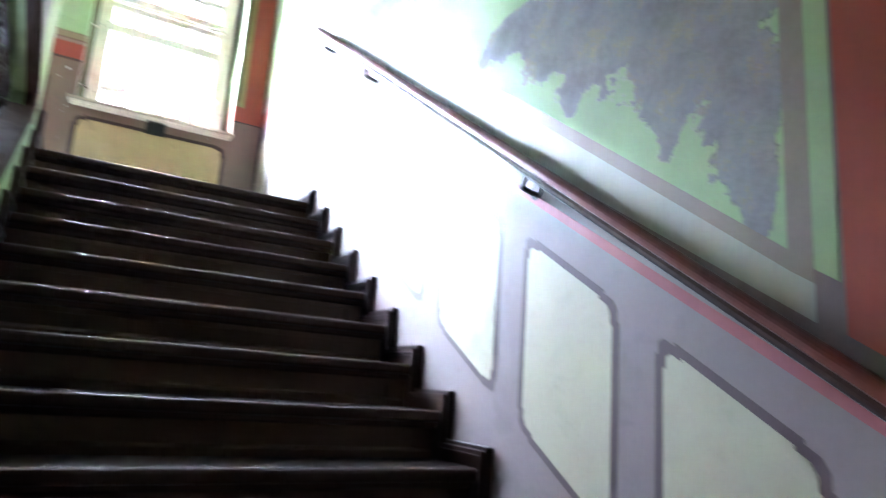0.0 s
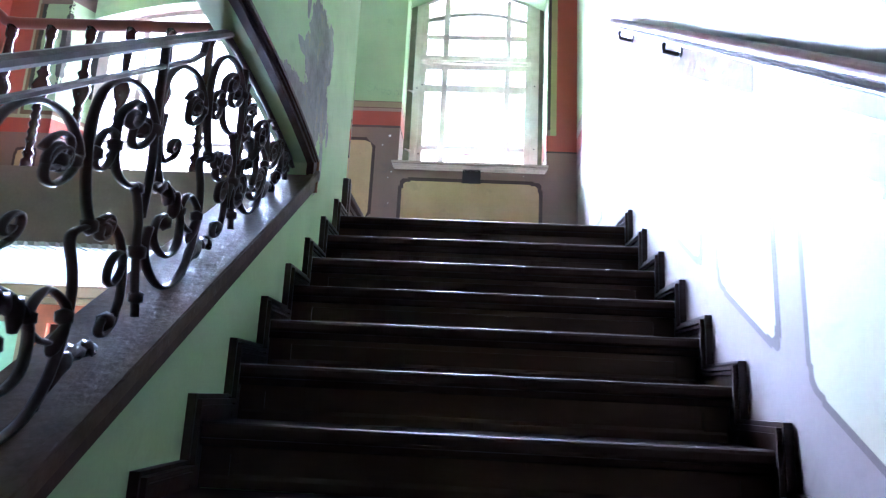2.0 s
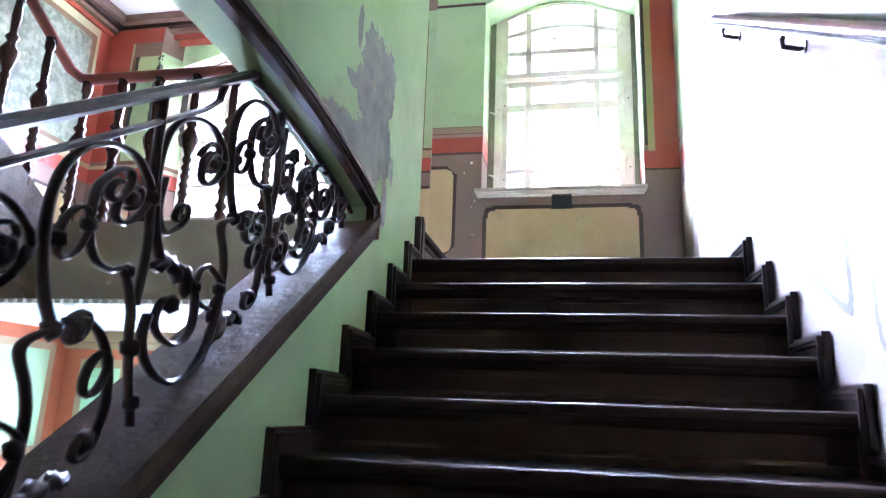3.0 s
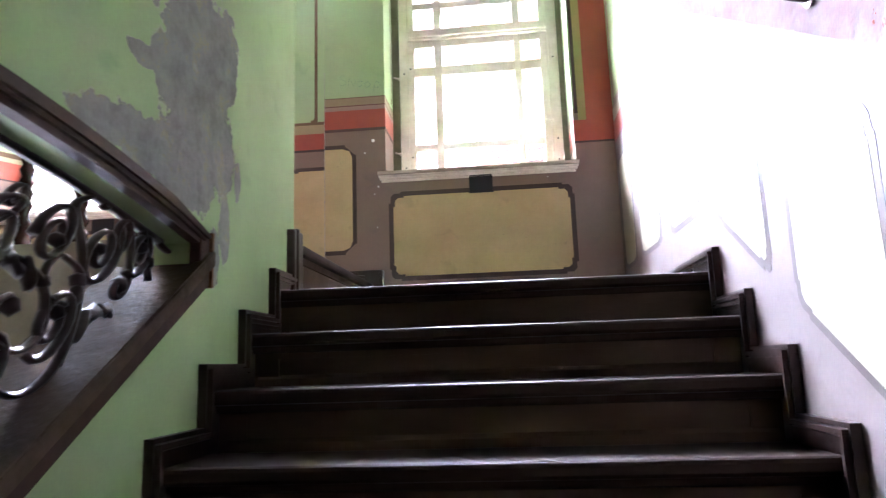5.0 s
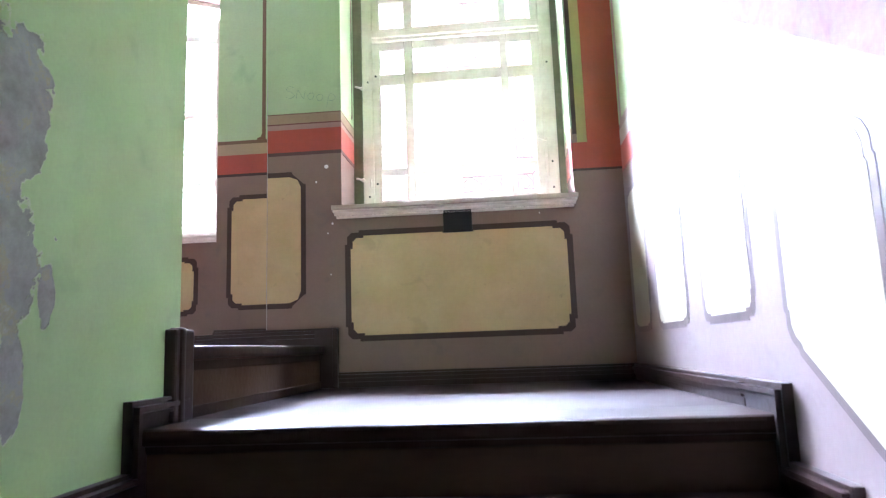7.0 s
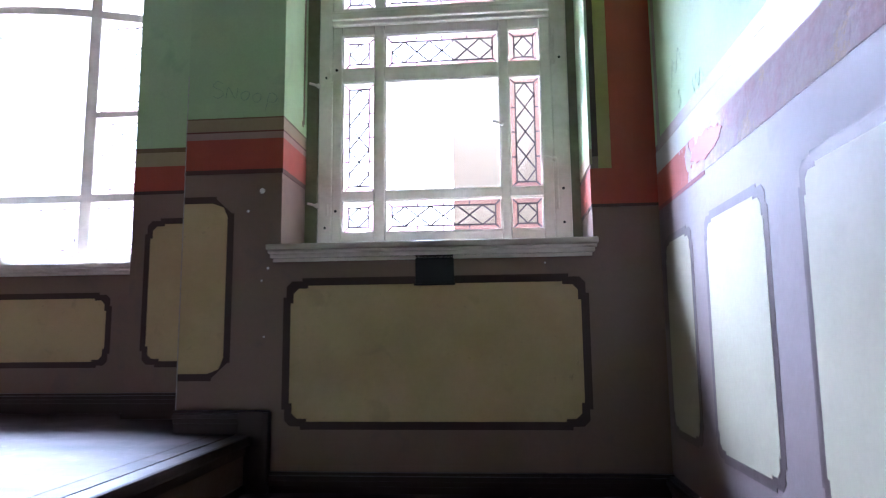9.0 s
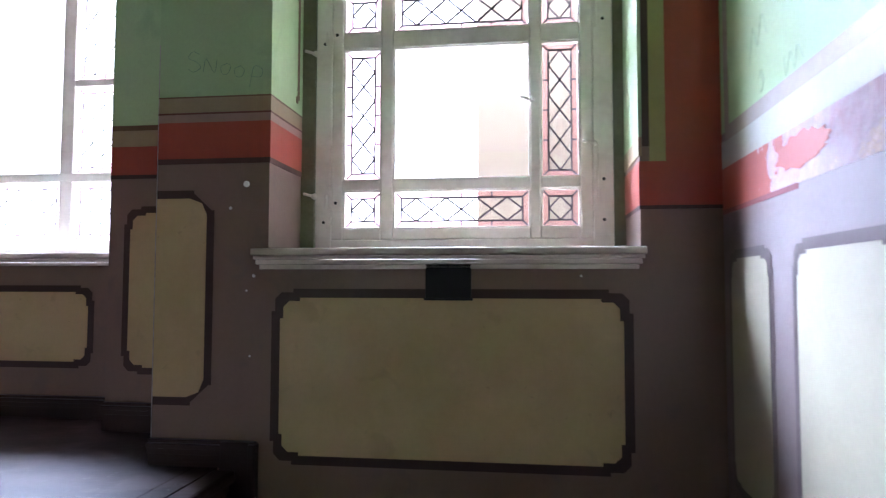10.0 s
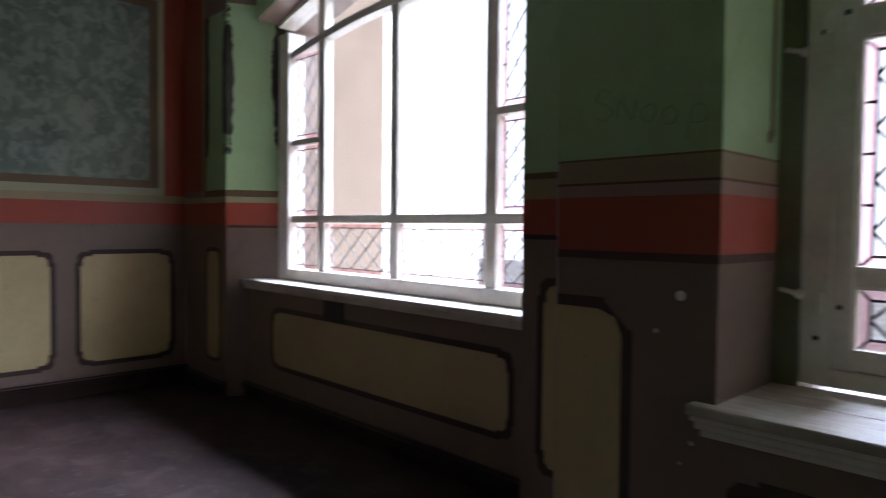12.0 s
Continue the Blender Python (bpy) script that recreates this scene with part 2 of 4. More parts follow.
asphalt = mat("pale_concrete_yard", (0.42, 0.41, 0.39), 0.9, 0.2, 2, 0.2, 50)
sill_mat = mat("worn_white_sill_paint", (0.60, 0.54, 0.44), 0.5, 0.12, 9, 0.4, 45, dark=(0.28, 0.20, 0.13), stretch=(0.25, 1, 1))
lead = mat("lead_came", (0.085, 0.072, 0.075), 0.5, 0.1, 20, 0.1, 90)
chalk = mat("white_plaster_chip", (0.75, 0.73, 0.7), 0.9, 0.05, 20, 0.1, 90)
pencil = mat("pencil_scrawl", (0.24, 0.38, 0.24), 0.7, 0.1, 20, 0.05, 90)


def glass_mat(name, tint, gloss=0.06, rough=0.03):
    m = bpy.data.materials.new(name)
    m.use_nodes = True
    n, l = m.node_tree.nodes, m.node_tree.links
    n.remove(n["Principled BSDF"])
    tr, gl, mx = n.new("ShaderNodeBsdfTransparent"), n.new("ShaderNodeBsdfGlossy"), n.new("ShaderNodeMixShader")
    tr.inputs[0].default_value = (*tint, 1)
    gl.inputs["Roughness"].default_value = rough
    mx.inputs[0].default_value = gloss
    l.new(tr.outputs[0], mx.inputs[1])
    l.new(gl.outputs[0], mx.inputs[2])
    l.new(mx.outputs[0], n["Material Output"].inputs[0])
    return m


glass = glass_mat("window_glass", (0.96, 0.97, 0.97))
pink_glass = glass_mat("pink_border_glass", (0.97, 0.81, 0.84))


# ---- building blocks ----
def box(bm, x0, x1, y0, y1, z0, z1, bev=0.0):
    m = Matrix.LocRotScale(((x0 + x1) / 2, (y0 + y1) / 2, (z0 + z1) / 2), None, (abs(x1 - x0), abs(y1 - y0), abs(z1 - z0)))
    vs = bmesh.ops.create_cube(bm, size=1, matrix=m)["verts"]
    if bev:
        es = list({e for v in vs for e in v.link_edges})
        bmesh.ops.bevel(bm, geom=es, offset=bev, segments=2, affect="EDGES", profile=0.6)


def prism(bm, pts, axis, a, b):
    """The polygon pts, drawn across axis ('x': y,z; 'y': x,z; 'z': x,y), filled from a to b."""
    def at(p, w):
        return {"x": (w, p[0], p[1]), "y": (p[0], w, p[1]), "z": (p[0], p[1], w)}[axis]
    lo = [bm.verts.new(at(p, a)) for p in pts]
    hi = [bm.verts.new(at(p, b)) for p in pts]
    fs = [bm.faces.new(lo), bm.faces.new(hi[::-1])]
    n = len(pts)
    for i in range(n):
        fs.append(bm.faces.new((lo[i], hi[i], hi[(i + 1) % n], lo[(i + 1) % n])))
    bmesh.ops.recalc_face_normals(bm, faces=fs)
    big = [f for f in fs[:2] if len(f.verts) > 4]
    if big:
        bmesh.ops.triangulate(bm, faces=big)


def tube(bm, pts, r, sides=8, taper=1.0, flat=1.0):
    pts = [Vector(p) for p in pts]
    rings = []
    n = len(pts)
    side = None
    for i, p in enumerate(pts):
        d = (pts[min(i + 1, n - 1)] - pts[max(i - 1, 0)]).normalized()
        ref = Vector((1, 0, 0)) if abs(d.x) < 0.9 else Vector((0, 0, 1))
        side = ref - d * ref.dot(d)
        side.normalize()
        up = d.cross(side)
        q = r * (1 + (taper - 1) * i / max(1, n - 1))
        rings.append([bm.verts.new(p + side * math.cos(a) * q * flat + up * math.sin(a) * q)
                      for a in (2 * math.pi * (k + 0.5) / sides for k in range(sides))])
    for a, b in zip(rings, rings[1:]):
        for k in range(sides):
            bm.faces.new((a[k], a[(k + 1) % sides], b[(k + 1) % sides], b[k]))
    bm.faces.new(rings[0][::-1])
    bm.faces.new(rings[-1])


def lathe(bm, x, y, prof, sides=12):
    rings = [[bm.verts.new((x + r * math.cos(2 * math.pi * k / sides), y + r * math.sin(2 * math.pi * k / sides), z)) for k in range(sides)] for r, z in prof]
    for a, b in zip(rings, rings[1:]):
        for k in range(sides):
            bm.faces.new((a[k], a[(k + 1) % sides], b[(k + 1) % sides], b[k]))
    bm.faces.new(rings[0][::-1])
    bm.faces.new(rings[-1])


def ball(bm, c, r, squash=(1, 1, 1)):
    bmesh.ops.create_icosphere(bm, subdivisions=1, radius=r, matrix=Matrix.LocRotScale(c, None, squash))


def part(name, bm, material, parent=None, label="", smooth=False):
    me = bpy.data.meshes.new(name)
    bmesh.ops.recalc_face_normals(bm, faces=bm.faces[:])
    bm.to_mesh(me)
    bm.free()
    me.materials.append(material)
    if smooth:
        me.polygons.foreach_set("use_smooth", [True] * len(me.polygons))
    ob = new(name, me)
    if parent:
        ob.parent = parent
    if label:
        ob["label"] = label
    return ob


def shape(name, material, parent, *boxes, bev=0.0, label=""):
    bm = bmesh.new()
    for b in boxes:
        box(bm, *b, bev)
    return part(name, bm, material, parent, label)


def sheet(name, material, parent, pts, axis, a, b, label=""):
    bm = bmesh.new()
    prism(bm, pts, axis, a, b)
    return part(name, bm, material, parent, label)


def rounded(u0, u1, v0, v1, r, slope=0.0):
    """A painted panel's outline with notched, rounded corners; slope shears it along a stair."""
    pts = []
    for cu, cv, a0 in ((u1, v1, 0), (u0, v1, 90), (u0, v0, 180), (u1, v0, 270)):
        su, sv = (1 if cu == u1 else -1), (1 if cv == v1 else -1)
        arc = [(cu - su * r + r * math.cos(radians(a0 + t)), cv - sv * r + r * math.sin(radians(a0 + t))) for t in (12, 33, 57, 78)]
        ends = ((cu, cv - sv * r), (cu - su * 0.16 * r, cv - sv * r)), ((cu - su * r, cv - sv * 0.16 * r), (cu - su * r, cv))
        if su * sv > 0:
            pts += [*ends[0], *arc[1:3], *ends[1]]
        else:
            pts += [ends[1][1], ends[1][0], *arc[1:3], ends[0][1], ends[0][0]]
    return [(u, v + slope * (u - u0)) for u, v in pts]


def panel(parent, axis, face, out, u0, u1, v0, v1, stripe, fill, w=0.03, r=0.07, slope=0.0):
    """A painted dado panel: a dark outline and a light field, thin coats on the wall's face; out is the sign of the wall's normal."""
    o = rounded(u0, u1, v0, v1, r, slope)
    i = rounded(u0 + w, u1 - w, v0 + w * (1 + abs(slope)), v1 - w, r * 0.92, slope)
    if slope:
        i = [(u, v) for u, v in rounded(u0 + w, u1 - w, v0 + w + slope * w, v1 - w + slope * w, r * 0.92, slope)]
    sheet("panel_outline", stripe, parent, o, axis, face, face + out * 0.001)
    sheet("panel_field", fill, parent, i, axis, face, face + out * 0.002)


# ---- the plan ----
RUN, RISE, TOP_Y, TOP_Z, STEPS = 0.267, 0.172, 4.15, 2.635, 15
XE, XS, XS2, XL = 1.335, -0.255, -0.37, -0.49       # east wall, spine wall faces, inner edge of the ledge
YN, YS, YW = 5.88, 6.34, 6.56                       # north walls: by the landing, the strip, the hall
PIER, STRIP, XW = -0.547, -1.035, -4.15             # pier's edge, strip's edge, west wall
HALL, LOW, CEIL = 2.85, 2.635 - 15 * 0.172, 5.75
YEND = 4.37


# ---- walls ----
def structure(name, label, category="wall"):
    return tagged(new(name), label, category, kind="structure")


wall_east = structure("wall_east", "green and taupe oil-painted stairwell wall with cream panels")
shape("plaster", taupe_daylit, wall_east, (XE, 1.75, -2.6, 6.6, -0.4, CEIL + 0.3))


def dado(y):
    """Top line of the east wall's panels."""
    return min(3.57, 2.39 + 0.62 * (y - 2.375))


def strip_along(name, material, parent, lo, hi, y0, y1, thick):
    ys = sorted({y0, y1, *[y for y in (4.28,) if y0 < y < y1]})
    pts = [(y, dado(y) + lo) for y in ys] + [(y, dado(y) + hi) for y in reversed(ys)]
    return sheet(name, material, parent, pts, "x", XE, XE - thick)


def stripe_z(y):
    """The lower edge of the stripe under the green field."""
    up = min(1.0, max(0.0, (y - 0.9) / 1.0)) - min(1.0, max(0.0, (y - 3.2) / 1.08))
    return dado(y) + 0.33 + 0.085 * up


ys = (0.80, 0.9, 1.9, 3.2, 4.28, 5.877)
sheet("green_field", green_east, wall_east, [(y, stripe_z(y) + 0.03) for y in ys] + [(5.877, CEIL), (0.80, CEIL)], "x", XE, XE - 0.0010)
strip_along("red_band", red_glared, wall_east, 0.12, 0.25, 2.6, 5.877, 0.0012)
ys = (0.85, 0.9, 1.9, 3.2, 4.28, 5.877)
sheet("cream_margin", cream_pale, wall_east, [(y, dado(y) + 0.25) for y in ys] + [(y, stripe_z(y) + 0.004) for y in reversed(ys)], "x", XE, XE - 0.0012)
strip_along("dark_red_line", mat("dark_red_line_paint", (0.22, 0.03, 0.035), 0.42, 0.1, 3, 0.1, 70), wall_east, 0.108, 0.122, 5.3, 5.877, 0.0016)
strip_along("rose_line", mat("rose_line_paint", (0.34, 0.10, 0.10), 0.45, 0.1, 3, 0.1, 70), wall_east, 0.112, 0.145, 0.0, 2.6, 0.0012)
ys = (0.85, 0.9, 1.9, 3.2, 4.28, 5.84)
sheet("stripe", taupe_line, wall_east, [(y, stripe_z(y)) for y in ys] + [(y, stripe_z(y) + 0.045) for y in reversed(ys)], "x", XE, XE - 0.0018)
sheet("upright_stripe", taupe_line, wall_east, [(0.85, dado(0.85) + 0.36), (0.905, dado(0.9) + 0.38), (0.905, CEIL - 0.1), (0.85, CEIL - 0.1)], "x", XE, XE - 0.0022)
sheet("red_border", red, wall_east, [(0.2, dado(0.2) + 0.26), (0.79, dado(0.79) + 0.26), (0.79, CEIL), (0.2, CEIL)], "x", XE, XE - 0.0018)
sheet("upright_stripe", taupe_line, wall_east, [(5.80, dado(5.8) + 0.37), (5.84, dado(5.8) + 0.37), (5.84, CEIL - 0.1), (5.80, CEIL - 0.1)], "x", XE, XE - 0.0022)
# Red spot that the band's painted glare leaves clear.
rnd = random.Random(4)
sheet("red_patch", red, wall_east, [(5.28 + 0.145 * rnd.uniform(0.82, 1.1) * math.cos(2 * math.pi * i / 40), 3.762 + 0.040 * rnd.uniform(0.8, 1.15) * math.sin(2 * math.pi * i / 40)) for i in range(40)], "x", XE, XE - 0.0030)
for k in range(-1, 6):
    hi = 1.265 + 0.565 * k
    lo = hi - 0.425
    panel(wall_east, "x", XE, -1, lo - 0.015, hi, 1.745 + 0.62 * (lo - 2.385), 2.38 + 0.62 * (lo - 2.375), mauve, cream_dimmed, 0.026, 0.06, 0.62)
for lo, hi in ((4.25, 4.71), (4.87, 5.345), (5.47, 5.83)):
    panel(wall_east, "x", XE, -1, lo, hi, 2.86, 3.565, mauve, cream_dimmed, 0.026, 0.06)

wall_north = structure("wall_north_landing", "taupe, red and green painted window wall of the landing")
RL, RR = -0.14, 1.085                               # window opening
ARCH = [(RL + (RR - RL) * i / 12, 5.20 + 0.20 * math.sin(math.pi * i / 12)) for i in range(13)]
for b in ((PIER, RL, YN, 6.62, 2.0, CEIL + 0.3), (RR, XE, YN, 6.62, 2.0, CEIL + 0.3), (RL, RR, YN, 6.62, 2.0, 3.54)):
    shape("plaster", taupe, wall_north, b)
bm = bmesh.new()
prism(bm, [*ARCH, (RR, CEIL + 0.3), (RL, CEIL + 0.3)], "y", YN, 6.62)
part("plaster", bm, taupe, wall_north)
F = YN - 0.003
shape("worn_corner", mat("worn_plaster_edge", (0.5, 0.46, 0.42), 0.9, 0.25, 30),  wall_north, (PIER - 0.001, PIER + 0.002, YN - 0.0032, YN + 0.002, 2.94, 4.3))
D = 6.20
# pier's painted bands run round into the window reveal
shape("green_field", green, wall_north, (PIER, RL + 0.003, F, D, 4.113, 5.22))
shape("beige_band", mat("brown_beige_band_paint", (0.33, 0.25, 0.15), 0.42, 0.07, 2, 0.08, 70), wall_north, (PIER, RL + 0.003, F, D, 4.056, 4.108))
shape("umber_line", umber, wall_north, (PIER, RL + 0.004, F - 0.001, D, 4.108, 4.113))
shape("dark_red_line", mat("maroon_line_paint", (0.15, 0.05, 0.04), 0.42, 0.1, 3), wall_north, (PIER, RL + 0.004, F - 0.001, D, 4.05, 4.056))
shape("rose_band", mat("rose_taupe_band", (0.36, 0.23, 0.19), 0.38, 0.06, 2), wall_north, (PIER, RL + 0.003, F, D, 4.022, 4.05))
shape("red_band", red, wall_north, (PIER, RL + 0.003, F, D, 3.895, 4.022))
shape("brown_band", mat("maroon_brown_line_paint", (0.10, 0.05, 0.042), 0.42, 0.1, 3), wall_north, (PIER, RL + 0.003, F, D, 3.876, 3.895))
shape("top_stripe", brown, wall_north, (PIER, RL, F - 0.001, YN, 5.20, 5.225))
shape("upper_field", green, wall_north, (PIER, RL, F, YN, 5.225, 5.55))
shape("red_upright", red, wall_north, (1.165, XE, F, YN, 3.852, 5.6))
shape("red_band", red, wall_north, (RR - 0.003, XE, F, D, 3.712, 3.852))
shape("brown_line", brown, wall_north, (RR - 0.003, XE, F - 0.001, D, 3.700, 3.712))
shape("olive_upright", olive, wall_north, (1.115, 1.165, F, YN, 3.852, 5.5))
shape("brown_upright", brown, wall_north, (1.092, 1.115, F, YN, 3.90, 5.4))
shape("reveal_stripe", umber, wall_north, (RL + 0.002, RL + 0.0045, 6.135, 6.155, 4.165, 5.2), (RL + 0.002, RL + 0.0045, 6.12, 6.14, 4.15, 4.175))
shape("green_reveal", green, wall_north, (RR - 0.004, 1.092, F, D, 3.93, 5.2))
shape("beige_reveal", beige, wall_north, (RR - 0.004, 1.092, F, D, 3.87, 3.93))
bm = bmesh.new()
for (xa, za), (xb, zb) in zip(ARCH, ARCH[1:]):
    prism(bm, [(xa, za - 0.004), (xb, zb - 0.004), (xb, zb + 0.002), (xa, za + 0.002)], "y", F, D)
part("green_soffit", bm, green, wall_north)
bm = bmesh.new()
prism(bm, [(x, z + 0.002) for x, z in ARCH] + [(x, z + 0.16) for x, z in reversed(ARCH)], "y", F, YN)
part("green_arch_field", bm, green, wall_north)
bm = bmesh.new()
prism(bm, [(x, z + 0.16) for x, z in ARCH] + [(1.165, 5.36), (1.165, 5.75), (RL, 5.75)], "y", F, YN)
part("red_arch_border", bm, red, wall_north)
panel(wall_north, "y", YN, -1, -0.124, 1.06, 2.866, 3.447, brown, cream, 0.03, 0.075)
bm = bmesh.new()
prism(bm, [(PIER, 3.05), (-0.41, 3.05), (-0.41, 3.06), (-0.345, 3.12), (-0.335, 3.12), (-0.335, 3.715), (-0.345, 3.715), (-0.41, 3.775), (-0.41, 3.785), (PIER, 3.785)], "y", YN, YN - 0.001)
part("panel_outline", bm, brown, wall_north)
bm = bmesh.new()
prism(bm, [(PIER, 3.078), (-0.425, 3.078), (-0.38, 3.095), (-0.362, 3.14), (-0.362, 3.70), (-0.38, 3.74), (-0.425, 3.757), (PIER, 3.757)], "y", YN, YN - 0.002)
part("panel_field", bm, cream, wall_north)

# strip and hall's north wall, with the second window
wall_hall = structure("wall_north_hall", "taupe, red and green painted hall wall round a wide arched window")
W2L, W2R = -3.36, -1.05
YP, PX = 6.44, -3.53                               # face and corner of the pier beside the window
ARCH2 = [(W2L + (W2R - W2L) * i / 14, 5.22 + 0.22 * math.sin(math.pi * i / 14)) for i in range(15)]
shape("strip", taupe, wall_hall, (STRIP, PIER + 0.01, YS, 7.0, 2.0, CEIL + 0.3))
bm = bmesh.new()
prism(bm, [(XW - 0.3, YP), (PX, YP), (W2L, 6.78), (W2L, 7.0), (XW - 0.3, 7.0)], "z", 2.565, CEIL + 0.3)
box(bm, PX + 0.02, STRIP, YW, 6.99, 2.565, 3.55)
prism(bm, [*ARCH2, (W2R, CEIL + 0.3), (W2L, CEIL + 0.3)], "y", YW, 7.0)
part("plaster", bm, taupe, wall_hall)
G = YS - 0.003
shape("green_field", green, wall_hall, (STRIP, PIER, G, YS, 4.137, 5.5))
shape("frame_stripe", umber, wall_hall, (STRIP + 0.285, STRIP + 0.308, G - 0.002, YS, 4.165, 5.4))
sheet("stripe_corner", umber, wall_hall, [(STRIP + 0.308, 4.137), (STRIP + 0.308, 4.175), (STRIP + 0.285, 4.175), (STRIP + 0.278, 4.155), (STRIP + 0.255, 4.148), (STRIP + 0.255, 4.137)], "y", G - 0.002, YS)
shape("umber_band", umber, wall_hall, (STRIP, PIER, G - 0.001, YS, 4.115, 4.137))
shape("beige_band", beige, wall_hall, (STRIP, PIER, G, YS, 4.046, 4.115))
shape("red_band", red, wall_hall, (STRIP, PIER, G, YS, 3.925, 4.046))
shape("brown_line", brown, wall_hall, (STRIP, PIER, G, YS, 3.908, 3.925))
panel(wall_hall, "y", YS, -1, -0.967, -0.36, 3.085, 3.79, brown, cream, 0.028, 0.075)
panel(wall_hall, "y", YW, -1, -3.18, -1.25, 3.075, 3.455, brown, cream, 0.03, 0.07)
panel(wall_hall, "y", YP, -1, -3.83, -3.61, 3.05, 3.80, brown, cream, 0.025, 0.05)
pale_margin = mat("pale_beige_green_margin", (0.44, 0.42, 0.26), 0.45, 0.08, 2)
H = YW - 0.003
HP = YP - 0.003
shape("red_band", red, wall_hall, (XW, PX, HP, YP, 3.945, 4.09))
shape("pale_margin", pale_margin, wall_hall, (XW, PX, HP, YP, 4.09, 4.128), (XW + 0.28, XW + 0.305, HP, YP, 4.128, 5.46))
shape("umber_band", umber, wall_hall, (XW + 0.305, PX, HP - 0.001, YP, 4.128, 4.17), (XW + 0.305, XW + 0.335, HP - 0.001, YP, 4.17, 5.3))
shape("green_field", peel_or_glare(mat("green_paint_scuffed", GREEN, 0.42, 0.07, 1.6, 0.1, 90), [(-3.545, 4.85, 0.035, 0.45), (-3.80, 4.9, 0.03, 0.55)], "y", 0.9, (0.10, 0.10, 0.085), (0.05, 0.05, 0.04), 11.0),
      wall_hall, (XW + 0.335, PX, HP, YP, 4.17, 5.3))
shape("red_upright", red, wall_hall, (XW, XW + 0.28, HP, YP, 4.17, 5.46))
shape("red_top", red, wall_hall, (XW, PX, HP - 0.001, YP, 5.46, 5.62))
shape("red_top", red, wall_hall, (PX + 0.1, STRIP, H - 0.001, YW, 5.46, 5.62))
bm = bmesh.new()
prism(bm, [(x, z + 0.002) for x, z in ARCH2] + [(W2R, 5.47), (W2L, 5.47)], "y", H, YW)
part("green_arch_field", bm, green, wall_hall)
shape("green_reveal", green, wall_hall, (STRIP - 0.004, STRIP, H, 6.72, 3.56, 5.2))

wall_west = structure("wall_west", "hall wall with a grey-green mural over cream dado panels")
shape("plaster", taupe, wall_west, (XW - 0.3, XW, -2.6, YW, -0.4, CEIL + 0.3))
W = XW + 0.003
shape("red_band", red, wall_west, (XW, W, 2.5, YW, 3.945, 4.09))
shape("beige_band", beige, wall_west, (XW, W, 2.5, YW, 4.09, 4.14))
shape("pale_margin", pale_margin, wall_west, (XW, W, 2.5, YP - 0.15, 4.14, 5.6))
shape("mural_frame", umber, wall_west, (XW, W + 0.002, 3.0, 6.25, 4.19, 5.45))
shape("mural", moss, wall_west, (XW, W + 0.004, 3.06, 6.19, 4.24, 5.39))
shape("red_upright", red, wall_west, (XW, W + 0.001, YP - 0.15, YP, 4.14, 5.6))
shape("red_top", red, wall_west, (XW, W + 0.001, 2.5, YW, 5.6, 5.7))
for lo, hi in ((5.735, 6.36), (5.0, 5.625), (4.26, 4.89)):
    panel(wall_west, "x", XW, 1, lo, hi, 3.03, 3.78, brown, cream, 0.03, 0.08)
# hall below
orange = mat("orange_red_distemper", (0.50, 0.15, 0.06), 0.5, 0.1, 2, 0.1, 60)
mint = mat("mint_green_panel", (0.42, 0.68, 0.40), 0.45, 0.06, 2, 0.06, 60)
shape("lower_field", orange, wall_west, (XW, W, -2.3, YW, LOW, 2.5))
for lo, hi in ((5.0, 6.42), (3.5, 4.7), (2.0, 3.2), (0.5, 1.7)):
    shape("lower_frame", beige, wall_west, (XW, W + 0.002, lo, hi, 1.40, 2.38))
    shape("lower_panel", mint, wall_west, (XW, W + 0.004, lo + 0.07, hi - 0.07, 1.47, 2.31))

wall_low = structure("wall_north_lower", "orange-red painted lower hall wall with an arched glazed door")
DL, DR = -3.30, -2.0
bm = bmesh.new()
box(bm, XW, DL, YW, 7.0, -0.4, 2.56)
box(bm, DR, XE, YW, 7.0, -0.4, 2.56)
box(bm, DL, DR, YW, 7.0, 2.17, 2.56)
part("plaster", bm, orange, wall_low)
# Unseen outer skin, added to keep orange bounce light off the neighbouring house.
shape("unseen_bounce_skin", facade_mat, wall_low, (XW, DL, 7.0, 7.02, -0.2, 2.56), (DR, XE, 7.0, 7.02, -0.2, 2.56), (DL, DR, 7.0, 7.02, 2.17, 2.56))
shape("cornice", beige, wall_low, (XW, XL, YW - 0.10, YW, 2.40, 2.52), (XW, XL, YW - 0.05, YW, 2.34, 2.40), bev=0.01)
for lo, hi in ((-3.98, -3.48), (-1.85, -0.9)):
    shape("lower_frame", beige, wall_low, (lo, hi, YW - 0.003, YW, 0.9, 2.25))
    shape("lower_panel", mint, wall_low, (lo + 0.07, hi - 0.07, YW - 0.006, YW, 0.98, 2.17))

# spine wall with its arched opening
def ledge_z(y):
    return 2.677 + 0.651 * (y - 3.566)


def arch_z(y):
    return 2.828 - 0.096 * (y - 2.35) ** 2


